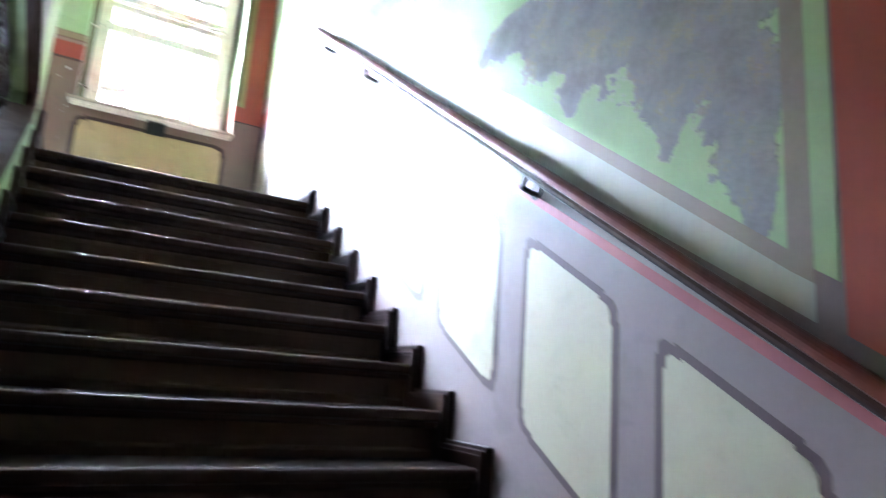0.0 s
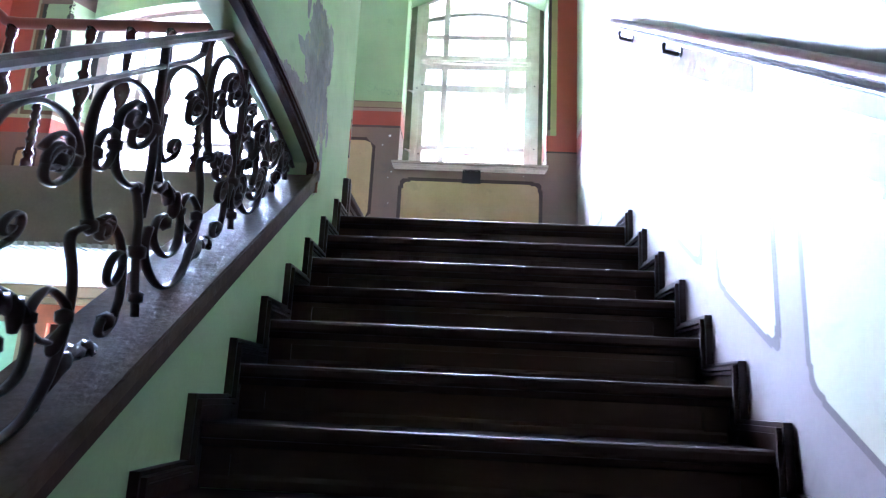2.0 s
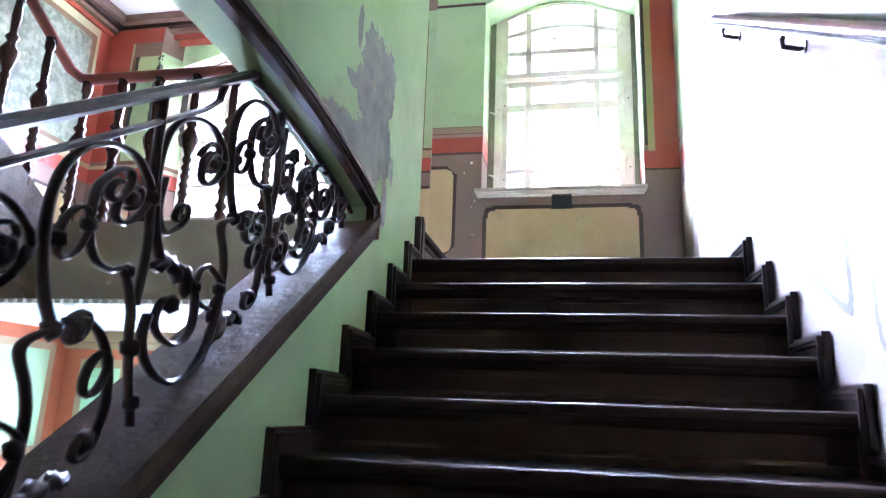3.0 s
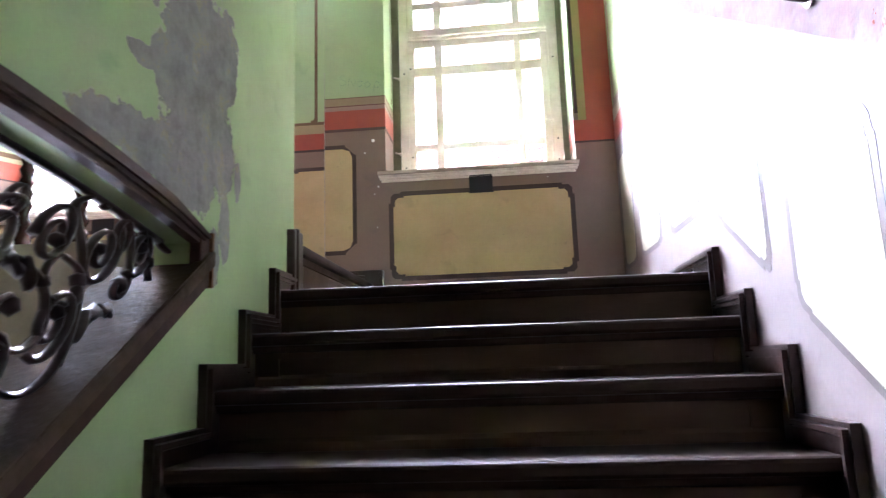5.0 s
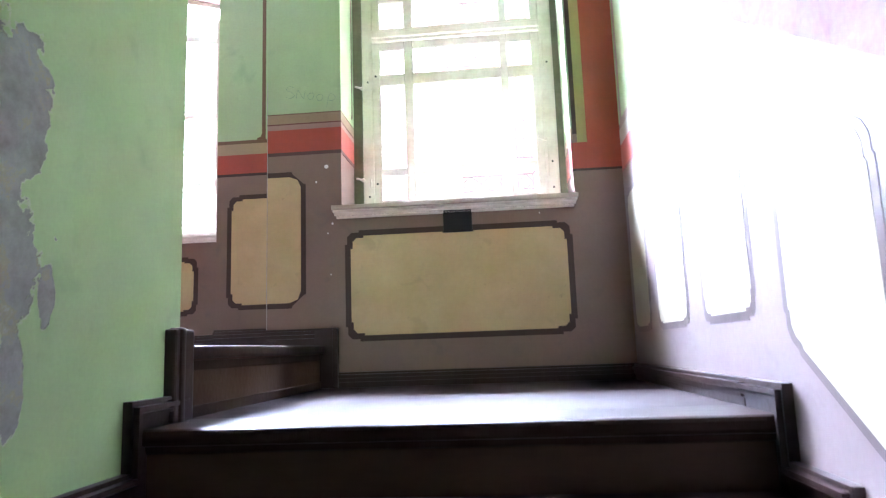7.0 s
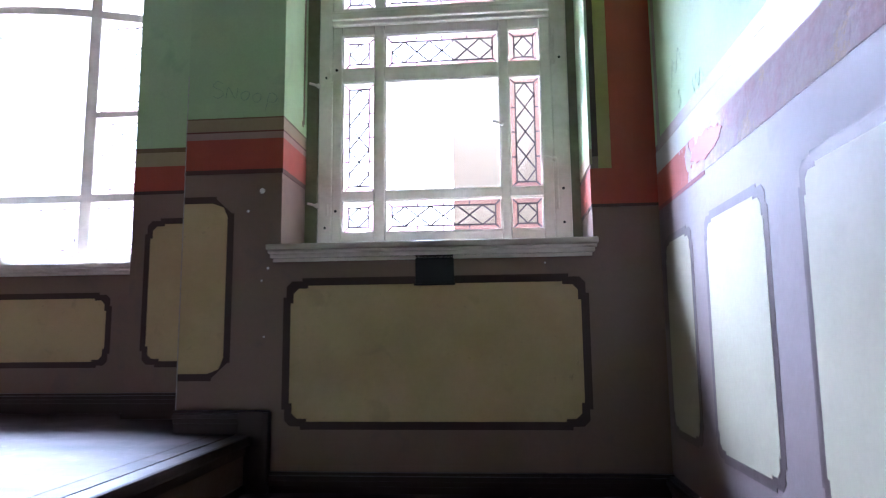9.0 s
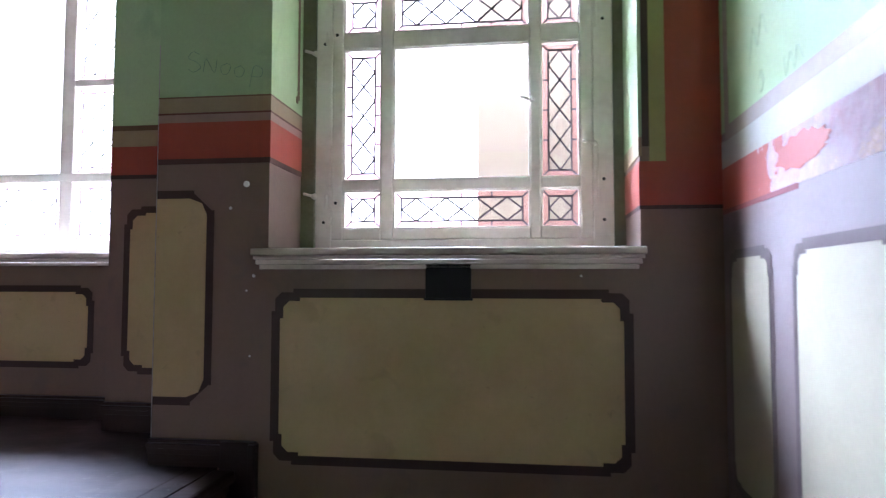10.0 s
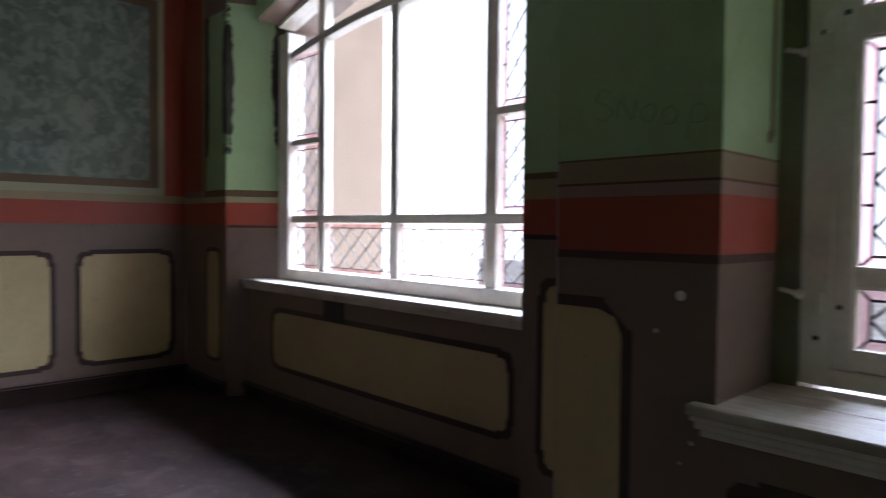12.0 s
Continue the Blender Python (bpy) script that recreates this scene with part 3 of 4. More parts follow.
OY0, OY1 = 0.1, 3.505
arch_pts = [(OY0 + (OY1 - OY0) * i / 24, arch_z(OY0 + (OY1 - OY0) * i / 24)) for i in range(25)]
wall_spine = structure("wall_spine", "green-painted stair wall with flaking plaster and an arched opening")
for outline in ([(-2.6, -0.4), (OY0, -0.4), (OY0, CEIL + 0.3), (-2.6, CEIL + 0.3)],
                [(OY0, -0.4), (OY1, -0.4), (OY1, ledge_z(OY1)), (OY0, ledge_z(OY0))],
                [*arch_pts, (OY1, CEIL + 0.3), (OY0, CEIL + 0.3)],
                [(OY1, -0.4), (YEND, -0.4), (YEND, CEIL + 0.3), (OY1, CEIL + 0.3)]):
    sheet("plaster", green_spine, wall_spine, outline, "x", XS, XS2)
shape("white_corner", chalk, wall_spine, (XS2 - 0.003, XS2 + 0.02, YEND - 0.001, YEND + 0.003, 2.93, 5.4))

wall_south = structure("wall_south", "plain painted wall closing the stairwell")
shape("plaster", taupe, wall_south, (XW - 0.3, 1.75, -2.9, -2.6, -0.4, CEIL + 0.3))
shape("green_field", green, wall_south, (XW, XE, -2.6, -2.597, 1.6, CEIL))

ceiling = part("ceiling", (lambda b: (box(b, XW - 0.3, 1.75, -2.9, 7.0, CEIL, CEIL + 0.3), b)[1])(bmesh.new()), ceiling_mat)
tagged(ceiling, "off-white plaster ceiling over hall and stair", "ceiling", kind="structure")
trim = structure("trim", "painted plaster cornice under the ceiling", "cornice")
for name, m, d, z0, z1 in (("cornice", taupe, 0.20, 5.67, 5.75), ("moulding", brown, 0.13, 5.63, 5.67), ("bed_mould", taupe, 0.08, 5.59, 5.63), ("red_line", red, 0.03, 5.54, 5.59)):
    shape(name, m, trim, (XW, STRIP, YW - d, YW, z0, z1), (XW, XW + d, -2.5, YW - d, z0, z1), (PIER, XE, YN - d, YN, z0, z1), (XE - d, XE, -2.5, YN - d, z0, z1))

floor = structure("floor", "dark worn floorboards of hall and landing", "floor")
shape("hall_slab", ceiling_mat, floor, (XW, XS2 - 0.01, 4.3, YW + 0.3, 2.50, HALL - 0.025), (XS2 - 0.01, XS - 0.035, YEND + 0.001, YS, 2.50, HALL - 0.025))
shape("soffit_band", blue_mat, floor, (XW + 0.25, -0.8, 4.55, YW - 0.35, 2.494, 2.50))
shape("fascia", mat("grey_taupe_fascia", (0.28, 0.22, 0.18), 0.5, 0.1, 2.5), floor, (XW, XS2 - 0.001, 4.22, 4.30, 2.43, 2.875))
shape("landing_slab", wood_riser, floor, (XS, XE, TOP_Y + 0.03, YN, TOP_Z - 0.30, TOP_Z - 0.025))
shape("lower_slab", mat("grey_stone_floor", (0.30, 0.28, 0.25), 0.5, 0.15, 3), floor, (XW - 0.3, 1.75, -2.9, 7.0, LOW - 0.3, LOW))
bm = bmesh.new()
for i in range(62):
    x = XW + 0.03 + i * 0.06
    box(bm, x, x + 0.036, 4.19, 4.30, 2.405, 2.43)
tagged(part("dentil_course", bm, ceiling_mat, floor), kind="stuff")


# ---- stair ----
stair = tagged(new("staircase"), "dark varnished wooden stair flight with moulded risers", "stairs", kind="structure")


def tread_mesh():
    bm = bmesh.new()
    prof = [(RUN, 0.0), (0.012, 0.0), (0.003, -0.004), (0.0, -0.013), (0.0, -0.032), (0.005, -0.041), (0.018, -0.044), (0.024, -0.060), (0.032, -0.066), (RUN, -0.066)]
    prism(bm, prof, "x", XS + 0.002, XE - 0.002)
    return bm


def riser_mesh():
    bm = bmesh.new()
    y = 0.045
    prism(bm, [(y, -0.066), (y, -RISE - 0.005), (y + 0.02, -RISE - 0.005), (y + 0.02, -0.066)], "x", XS + 0.002, XE - 0.002)
    prism(bm, [(y - 0.012, -RISE), (y - 0.012, -RISE + 0.022), (y - 0.004, -RISE + 0.03), (y, -RISE + 0.034), (y, -RISE)], "x", XS + 0.03, XE - 0.03)
    for a, b in ((XS + 0.03, XS + 0.10), (XE - 0.10, XE - 0.03)):
        box(bm, a, b, y - 0.006, y, -RISE + 0.03, -0.066)
    box(bm, XS + 0.03, XE - 0.03, y - 0.006, y, -0.085, -0.066)
    return bm


tread = part("tread", tread_mesh(), wood, stair)
riser = part("riser", riser_mesh(), wood_riser, stair)


def skirt_mesh(x, out):
    """One stepped length of skirting: a board with ridges and grooves along its stepped top edge."""
    bm = bmesh.new()
    t, h = 0.06, 0.075
    for i0, i1, thick in ((0.0, 0.009, 0.024), (0.009, 0.014, 0.013), (0.014, 0.026, 0.036), (0.026, 0.031, 0.020), (0.031, 0.040, 0.030), (0.040, 0.052, 0.018)):
        prism(bm, [(-t + i0, -RISE + h - i0), (-t + i0, h - i0), (RUN - t + i0, h - i0), (RUN - t + i1, h - i1), (-t + i1, h - i1), (-t + i1, -RISE + h - i1)], "x", x, x + out * thick)
    box(bm, min(x, x + out * 0.016), max(x, x + out * 0.016), -0.01, RUN - t, -0.02, h - 0.05)
    box(bm, min(x, x + out * 0.016), max(x, x + out * 0.016), -0.01, 0.06, -RISE - 0.02, -0.02)
    box(bm, min(x, x + out * 0.015), max(x, x + out * 0.015), -0.064, 0.0, -RISE - 0.02, -RISE + 0.035)
    return bm


skirt_r = part("skirting_board", skirt_mesh(XE, -1), skirt, stair)
skirt_l = part("skirting_board", skirt_mesh(XS, 1), skirt, stair)
for ob in (tread, riser, skirt_r, skirt_l):
    ob.location = (0, TOP_Y, TOP_Z)
for k in range(1, STEPS):
    for ob in (tread, riser, skirt_r, skirt_l):
        c = ob.copy()
        scene.collection.objects.link(c)
        c.location = (0, TOP_Y - RUN * k, TOP_Z - RISE * k)
shape("understair", taupe, stair, (XS + 0.001, XE - 0.001, TOP_Y + 0.06, TOP_Y + 0.07, 0.0, TOP_Z - 0.05))


def skirting(name, x0, x1, y0, y1, z, axis, out, h=0.12):
    """A straight skirting board with a stepped moulding on top."""
    bm = bmesh.new()
    for z0, z1, d in ((0, h - 0.05, 0.018), (h - 0.05, h - 0.03, 0.026), (h - 0.03, h - 0.012, 0.034), (h - 0.012, h, 0.022)):
        if axis == "x":
            box(bm, x0, x0 + out * d, y0, y1, z + z0, z + z1, 0.003)
        else:
            box(bm, x0, x1, y0, y0 + out * d, z + z0, z + z1, 0.003)
    return tagged(part(name, bm, skirt), "glossy dark brown moulded skirting board", "skirting", kind="structure")


skirting("baseboard_landing_north", -0.17, XE, YN, YN, TOP_Z, "y", -1, 0.078)
skirting("baseboard_landing_east", XE, XE, TOP_Y + 0.208, YN - 0.034, TOP_Z, "x", -1, 0.076)
skirting("baseboard_pier", PIER, -0.20, YN, YN, HALL, "y", -1, 0.09)
skirting("baseboard_strip", STRIP, PIER, YS, YS, HALL, "y", -1, 0.12)
skirting("baseboard_hall_north", PX, STRIP, YW, YW, HALL, "y", -1, 0.10)
skirting("baseboard_hall_pier", XW, PX, YP, YP, HALL, "y", -1, 0.10)
skirting("baseboard_west", XW, XW, 4.3, YW - 0.034, HALL, "x", 1, 0.12)
# step up from the landing to the hall
step_up = tagged(new("hall_step"), "single dark brown step between landing and hall", "step", kind="structure")
shape("riser", wood_riser, step_up, (XS - 0.03, XS, YEND, YN, TOP_Z - 0.05, HALL - 0.04))
shape("riser_panel_rail", wood, step_up, (XS, XS + 0.008, YEND + 0.02, YN, HALL - 0.075, HALL - 0.045), (XS, XS + 0.008, YEND + 0.02, YN, TOP_Z, TOP_Z + 0.035), bev=0.003)
shape("nosing", wood, step_up, (XS - 0.05, XS + 0.03, YEND + 0.005, YN - 0.03, HALL - 0.04, HALL - 0.0), bev=0.012)
shape("end_board", skirt, step_up, (XS - 0.04, XS + 0.032, YEND - 0.085, YEND + 0.03, TOP_Z, HALL + 0.045), (XS - 0.04, XS + 0.040, YEND - 0.06, YEND - 0.035, TOP_Z, HALL + 0.05), bev=0.008)
shape("corner_board", skirt, step_up, (XS - 0.03, -0.165, YN - 0.035, YN - 0.002, TOP_Z, HALL + 0.09), (-0.185, -0.160, YN - 0.045, YN - 0.002, TOP_Z, HALL + 0.085), bev=0.006)

# ---- opening's moulding and ledge ----
frame_ob = tagged(new("opening_frame"), "dark brown wooden moulding round the stair opening", "moulding", kind="structure")


def ribbon(pts_in, pts_out, x0, x1):
    bm = bmesh.new()
    n = len(pts_in)
    for i in range(n - 1):
        prism(bm, [pts_in[i], pts_in[i + 1], pts_out[i + 1], pts_out[i]], "x", x0, x1)
    bmesh.ops.remove_doubles(bm, verts=bm.verts[:], dist=0.0002)
    return bm


def grown(d):
    return [(y, z + d + 0.1 * d * max(0, y - 2.35)) for y, z in arch_pts[:-1]] + [(OY1 + d * 0.9, arch_pts[-1][1] + d * 0.55)]


for a, b, t in ((-0.004, 0.060, 0.020), (0.012, 0.050, 0.030), (0.022, 0.036, 0.038)):
    part("head_moulding", ribbon(grown(a), grown(b), XS + t, XS - 0.01), frame_wood, frame_ob)
shape("jamb", frame_wood, frame_ob, (XS - 0.01, XS + 0.024, OY1 - 0.006, OY1 + 0.056, ledge_z(OY1) - 0.06, arch_z(OY1) + 0.035), bev=0.005)
shape("jamb_edge", frame_edge, frame_ob, (XS - 0.01, XS + 0.034, OY1 + 0.046, OY1 + 0.058, ledge_z(OY1) - 0.06, arch_z(OY1) + 0.035), bev=0.002)
ledge = tagged(new("stair_ledge"), "grey-brown painted sloping ledge under the iron railing", "ledge", kind="structure")


def raked(y0, y1, lo, hi, x0, x1):
    bm = bmesh.new()
    prism(bm, [(y0, ledge_z(y0) + lo), (y1, ledge_z(y1) + lo), (y1, ledge_z(y1) + hi), (y0, ledge_z(y0) + hi)], "x", x0, x1)
    bmesh.ops.bevel(bm, geom=bm.edges[:], offset=0.004, segments=2, affect="EDGES")
    return bm


part("cap", raked(OY0, OY1, -0.05, 0.006, XL, XS + 0.015), ledge_mat, ledge)
part("nosing", raked(OY0, OY1 + 0.055, -0.035, 0.013, XS + 0.002, XS + 0.040), ledge_mat, ledge)
part("lower_moulding", raked(OY0, OY1 + 0.055, -0.085, -0.037, XS + 0.002, XS + 0.026), frame_wood, ledge)
part("edge_bead", raked(OY0, OY1 + 0.055, -0.096, -0.087, XS + 0.001, XS + 0.012), frame_edge, ledge)
part("outer_string", raked(OY0, OY1, -0.42, -0.06, XL, XS2), taupe, ledge)

# ---- wrought-iron railing ----
XR = -0.33


def spiral(cu, cv, r, turns, start, sense=1, inner=0.25, n=26):
    return [(cu + r * (1 - (1 - inner) * i / n) * math.cos(radians(start) + sense * 2 * math.pi * turns * i / n),
             cv + r * (1 - (1 - inner) * i / n) * math.sin(radians(start) + sense * 2 * math.pi * turns * i / n)) for i in range(n + 1)]


def smooth(pts, n=8):
    """A smooth curve through the points."""
    out = []
    p = [Vector((*q, 0)) for q in pts]
    p = [2 * p[0] - p[1], *p, 2 * p[-1] - p[-2]]
    for a, b, c, d in zip(p, p[1:], p[2:], p[3:]):
        for i in range(n):
            t = i / n
            v = 0.5 * ((2 * b) + (c - a) * t + (2 * a - 5 * b + 4 * c - d) * t * t + (3 * b - a - 3 * c + d) * t ** 3)
            out.append((v.x, v.y))
    out.append((p[-2].x, p[-2].y))
    return out


railing = tagged(new("iron_railing"), "purple-black wrought-iron scroll railing on the sloping ledge", "railing")


def rail_pt(u, v, y0):
    y = y0 + u
    return (XR, y, ledge_z(y) + 0.01 + 0.89 * v)


def under_arch(u, v, y0, gap=0.008):
    x, y, z = rail_pt(u, v, y0)
    return z < arch_z(y) - gap


LOOP = [(-0.21, 0.37), (-0.24, 0.45), (-0.26, 0.55), (-0.265, 0.65), (-0.245, 0.72), (-0.20, 0.745), (-0.14, 0.737), (-0.07, 0.69), (-0.02, 0.62), (0.0, 0.57)]
STEM = [(-0.13, 0.664), (-0.16, 0.643), (-0.167, 0.59), (-0.158, 0.528), (-0.134, 0.471), (-0.09, 0.428), (-0.058, 0.415), (-0.033, 0.367), (-0.011, 0.293), (-0.006, 0.24), (0.011, 0.13), (0.04, 0.0)]
VOLUTE = [(0.03, 0.378), (0.078, 0.371), (0.146, 0.314), (0.203, 0.231), (0.216, 0.166), (0.204, 0.116), (0.154, 0.115), (0.098, 0.166), (0.07, 0.22), (0.085, 0.261), (0.12, 0.257)]
SCOOP = [(0.046, 0.253), (0.034, 0.207), (0.052, 0.146), (0.097, 0.075), (0.154, 0.02), (0.21, 0.0), (0.26, 0.01), (0.30, 0.056), (0.322, 0.145), (0.318, 0.19), (0.28, 0.241), (0.244, 0.273), (0.209, 0.258), (0.207, 0.215), (0.236, 0.172), (0.277, 0.136)]
KNEE_BAR = [(-0.21, 0.37), (-0.27, 0.372), (-0.246, 0.285), (-0.234, 0.217), (-0.239, 0.132), (-0.262, 0.06), (-0.295, 0.0)]
TENDRIL = [(-0.18, 0.371), (-0.13, 0.341), (-0.083, 0.275), (-0.054, 0.194), (-0.045, 0.107), (-0.058, 0.063)]


def scrollwork(y0):
    """One bay of scrolls about an upright, made of flat iron bars."""
    bars = [
        ("loop", smooth(LOOP) + spiral(-0.06, 0.575, 0.058, 1.35, -5, -1), 0.0088),
        ("loop", [(u + 0.275, v) for u, v in smooth(LOOP) + spiral(-0.06, 0.575, 0.058, 1.35, -5, -1)], 0.0088),
        ("stem", spiral(-0.105, 0.625, 0.045, 1.2, 120, -1)[::-1] + smooth(STEM), 0.0088),
        ("curl", spiral(0.20, 0.60, 0.05, 1.6, 150, -1), 0.0075),
        ("curl", smooth([(0.04, 0.60), (0.03, 0.52), (0.06, 0.45), (0.11, 0.44)]) + spiral(0.11, 0.475, 0.034, 1.2, -90, 1), 0.0075),
        ("volute", smooth(VOLUTE), 0.0088),
        ("scoop", smooth(SCOOP), 0.0088),
        ("knee_bar", smooth(KNEE_BAR), 0.0085),
        ("tendril", spiral(-0.155, 0.335, 0.036, 1.2, 130, -1)[::-1] + smooth(TENDRIL) + spiral(-0.09, 0.063, 0.034, 1.3, 0, -1), 0.0085),
        ("upright", smooth([(-0.005, 0.84), (0.0, 0.58), (0.012, 0.44), (0.0, 0.30)]), 0.0088),
        ("ring", [(-0.2 + 0.036 * math.cos(radians(24 * i)), 0.562 + 0.052 * math.sin(radians(24 * i))) for i in range(16)], 0.0075),
        ("ring", [(-0.085 + 0.03 * math.cos(radians(24 * i)), 0.20 + 0.04 * math.sin(radians(24 * i))) for i in range(16)], 0.008),
    ]
    for name, pts, r in bars:
        q = [p for p in pts if under_arch(*p, y0)]
        if len(q) < 5:
            continue
        bm = bmesh.new()
        tube(bm, [rail_pt(u, v, y0) for u, v in q], r * 0.86, 6, 0.85, 1.8)
        part(name, bm, iron, railing, smooth=True)
    for u, v, r in ((-0.235, 0.562, 0.017), (-0.165, 0.562, 0.017), (-0.212, 0.37, 0.019), (0.0, 0.56, 0.020), (-0.04, 0.40, 0.016), (0.004, 0.20, 0.021), (0.03, 0.06, 0.018),
                    (0.315, 0.17, 0.018), (0.205, 0.235, 0.016), (-0.06, 0.58, 0.018), (0.215, 0.58, 0.017), (0.12, 0.235, 0.020), (-0.09, 0.066, 0.020), (0.262, 0.56, 0.015), (-0.155, 0.335, 0.018)):
        if under_arch(u, v, y0, 0.02):
            bm = bmesh.new()
            ball(bm, rail_pt(u, v, y0), r, (1.25, 1, 1.2))
            part("collar", bm, iron, railing, smooth=True)
    for u, v, turn, size in ((0.075, 0.365, 30, 0.045), (0.12, 0.32, -20, 0.05), (0.165, 0.27, -50, 0.045), (-0.24, 0.05, 60, 0.05), (-0.19, 0.055, 20, 0.045), (-0.14, 0.03, -10, 0.04), (-0.255, 0.13, 75, 0.04)):
        if under_arch(u, v, y0, 0.03):
            bm = bmesh.new()
            bmesh.ops.create_icosphere(bm, subdivisions=2, radius=size, matrix=Matrix.LocRotScale(rail_pt(u, v, y0), Euler((radians(turn), 0.3, 0.2)), (0.4, 1, 0.32)))
            for vert in bm.verts:
                vert.co += Vector((0, 0, 0.008)) * math.sin(vert.co.y * 160)
            part("leaf", bm, iron, railing, smooth=True)


for y0 in (0.57, 1.13, 1.69, 2.25, 2.81, 3.37):
    scrollwork(y0)
for y0, v, r, turns, start, sense in ((3.36, 0.11, 0.060, 1.6, 200, 1), (3.20, 0.20, 0.080, 1.7, 20, -1), (3.05, 0.12, 0.075, 1.6, 200, 1), (3.04, 0.33, 0.070, 1.6, 150, -1),
                                      (2.88, 0.42, 0.075, 1.6, 20, 1), (2.86, 0.14, 0.085, 1.7, 200, -1), (2.72, 0.30, 0.065, 1.5, 120, 1)):   # curls filling the narrow end
    pts = [rail_pt(u, w, y0) for u, w in spiral(0, v, r, turns, start, sense)]
    bm = bmesh.new()
    tube(bm, pts, 0.0088, 6, 0.8, 1.6)
    curl = part("curl", bm, iron, railing, smooth=True)
    bm = bmesh.new()
    ball(bm, pts[-1], 0.019, (1.25, 1, 1))
    part("knob", bm, iron, curl, smooth=True)
for y0 in (1.13, 1.69):                             # acanthus cuffs of the lower bays
    for u, v, turn, size in ((-0.09, 0.503, 70, 0.034), (-0.02, 0.47, 20, 0.036), (-0.125, 0.486, 110, 0.03), (0.01, 0.415, -40, 0.034), (-0.1, 0.425, 95, 0.032), (0.067, 0.312, 60, 0.032),
                             (-0.1, 0.365, 80, 0.036), (0.095, 0.215, 85, 0.042), (-0.07, 0.29, 60, 0.042), (-0.05, 0.45, -10, 0.03), (0.0, 0.505, 50, 0.03)):
        bm = bmesh.new()
        bmesh.ops.create_icosphere(bm, subdivisions=2, radius=size, matrix=Matrix.LocRotScale(rail_pt(u, v, y0), Euler((radians(turn), 0.25, 0.15)), (0.42, 1, 0.5)))
        for vert in bm.verts:
            vert.co += Vector((0.004 * math.sin(vert.co.z * 210), 0.005 * math.sin(vert.co.z * 190), 0.006 * math.sin(vert.co.y * 170)))
        part("leaf", bm, iron, railing, smooth=True)
bm = bmesh.new()
tube(bm, [rail_pt(0, 0.84, 0.12), rail_pt(0, 0.84, 2.655)], 0.015, 8, 1, 1.5)
part("top_rail", bm, iron, railing)
bm = bmesh.new()
tube(bm, [rail_pt(0, 0.76, 0.12), rail_pt(0, 0.76, 2.40), rail_pt(0, 0.775, 2.46), rail_pt(0, 0.83, 2.48)], 0.008, 6, 1, 1.5)
part("lower_rail", bm, iron, railing)
for y in (0.12, 0.16):
    bm = bmesh.new()
    tube(bm, [rail_pt(0, 0, y), rail_pt(0, 0.86, y)], 0.013, 6)
    part("post", bm, iron, railing)
bm = bmesh.new()
tube(bm, [(XR, y, arch_z(y) - 0.012) for y in [2.62 + 0.06 * i for i in range(15)]], 0.010, 6, 1, 1.4)
part("end_bar", bm, iron, railing, smooth=True)

# ---- guard of the hall and the flight above ----
ZR = 3.80
GY, GX = 4.26, -2.43


def turned(z0, z1):
    h = z1 - z0
    prof = [(0.020, 0), (0.020, 0.05), (0.012, 0.07), (0.022, 0.10), (0.012, 0.13)]
    for i in range(11):
        prof.append((0.012 + 0.007 * (i % 2), 0.16 + 0.028 * i))
    prof += [(0.024, 0.50), (0.034, 0.56), (0.026, 0.60), (0.014, 0.63), (0.024, 0.66), (0.013, 0.69), (0.017, 0.80), (0.013, 0.90), (0.020, 0.93), (0.020, 1.0)]
    return [(r * 1.55, z0 + h * t) for r, t in prof]


guard = tagged(new("hall_guard"), "turned dark balusters under a red-brown wooden handrail", "railing")
bm = bmesh.new()
lathe(bm, 0, 0, turned(2.875, ZR - 0.02))
bal = part("baluster", bm, baluster_mat, guard, smooth=True)
bal.location = (-0.62, GY, 0)
for i in range(1, 8):
    c = bal.copy()
    scene.collection.objects.link(c)
    c.location = (-0.62 - 0.248 * i, GY, 0)
for i in range(1, 8):
    c = bal.copy()
    scene.collection.objects.link(c)
    c.location = (GX, GY - 0.25 * i, 0.64 * 0.25 * i)
curve = [(XS2 - 0.02, GY, ZR), (GX + 0.12, GY, ZR), (GX + 0.04, GY - 0.02, ZR + 0.005), (GX, GY - 0.08, ZR + 0.04), (GX, GY - 0.2, ZR + 0.12), (GX, GY - 0.6, ZR + 0.376), (GX, GY - 1.9, ZR + 1.2)]
bm = bmesh.new()
tube(bm, curve, 0.030, 10, 1, 1.2)
part("handrail", bm, rail_wood, guard, smooth=True)

flight = tagged(new("upper_flight"), "upper stair flight with closed string and plastered underside", "stairs", kind="structure")
FY = 4.22
bm = bmesh.new()
n = 10
pts = [(FY, HALL)]
for i in range(n):
    pts += [(FY - 0.267 * i, HALL + 0.172 * (i + 1)), (FY - 0.267 * (i + 1), HALL + 0.172 * (i + 1))]
pts += [(FY - 0.267 * n, HALL + 0.172 * n - 0.25), (FY - 0.05, HALL - 0.28), (FY, HALL - 0.28)]
prism(bm, pts, "x", XW + 0.01, GX - 0.03)
part("steps", bm, wood, flight)
bm = bmesh.new()
prism(bm, [(FY, HALL - 0.42), (FY, HALL + 0.10), (FY - 2.6, HALL + 0.10 + 0.644 * 2.6), (FY - 2.6, HALL - 0.30 + 0.644 * 2.6)], "x", GX - 0.03, GX + 0.03)
part("string", bm, ledge_mat, flight)
bm = bmesh.new()
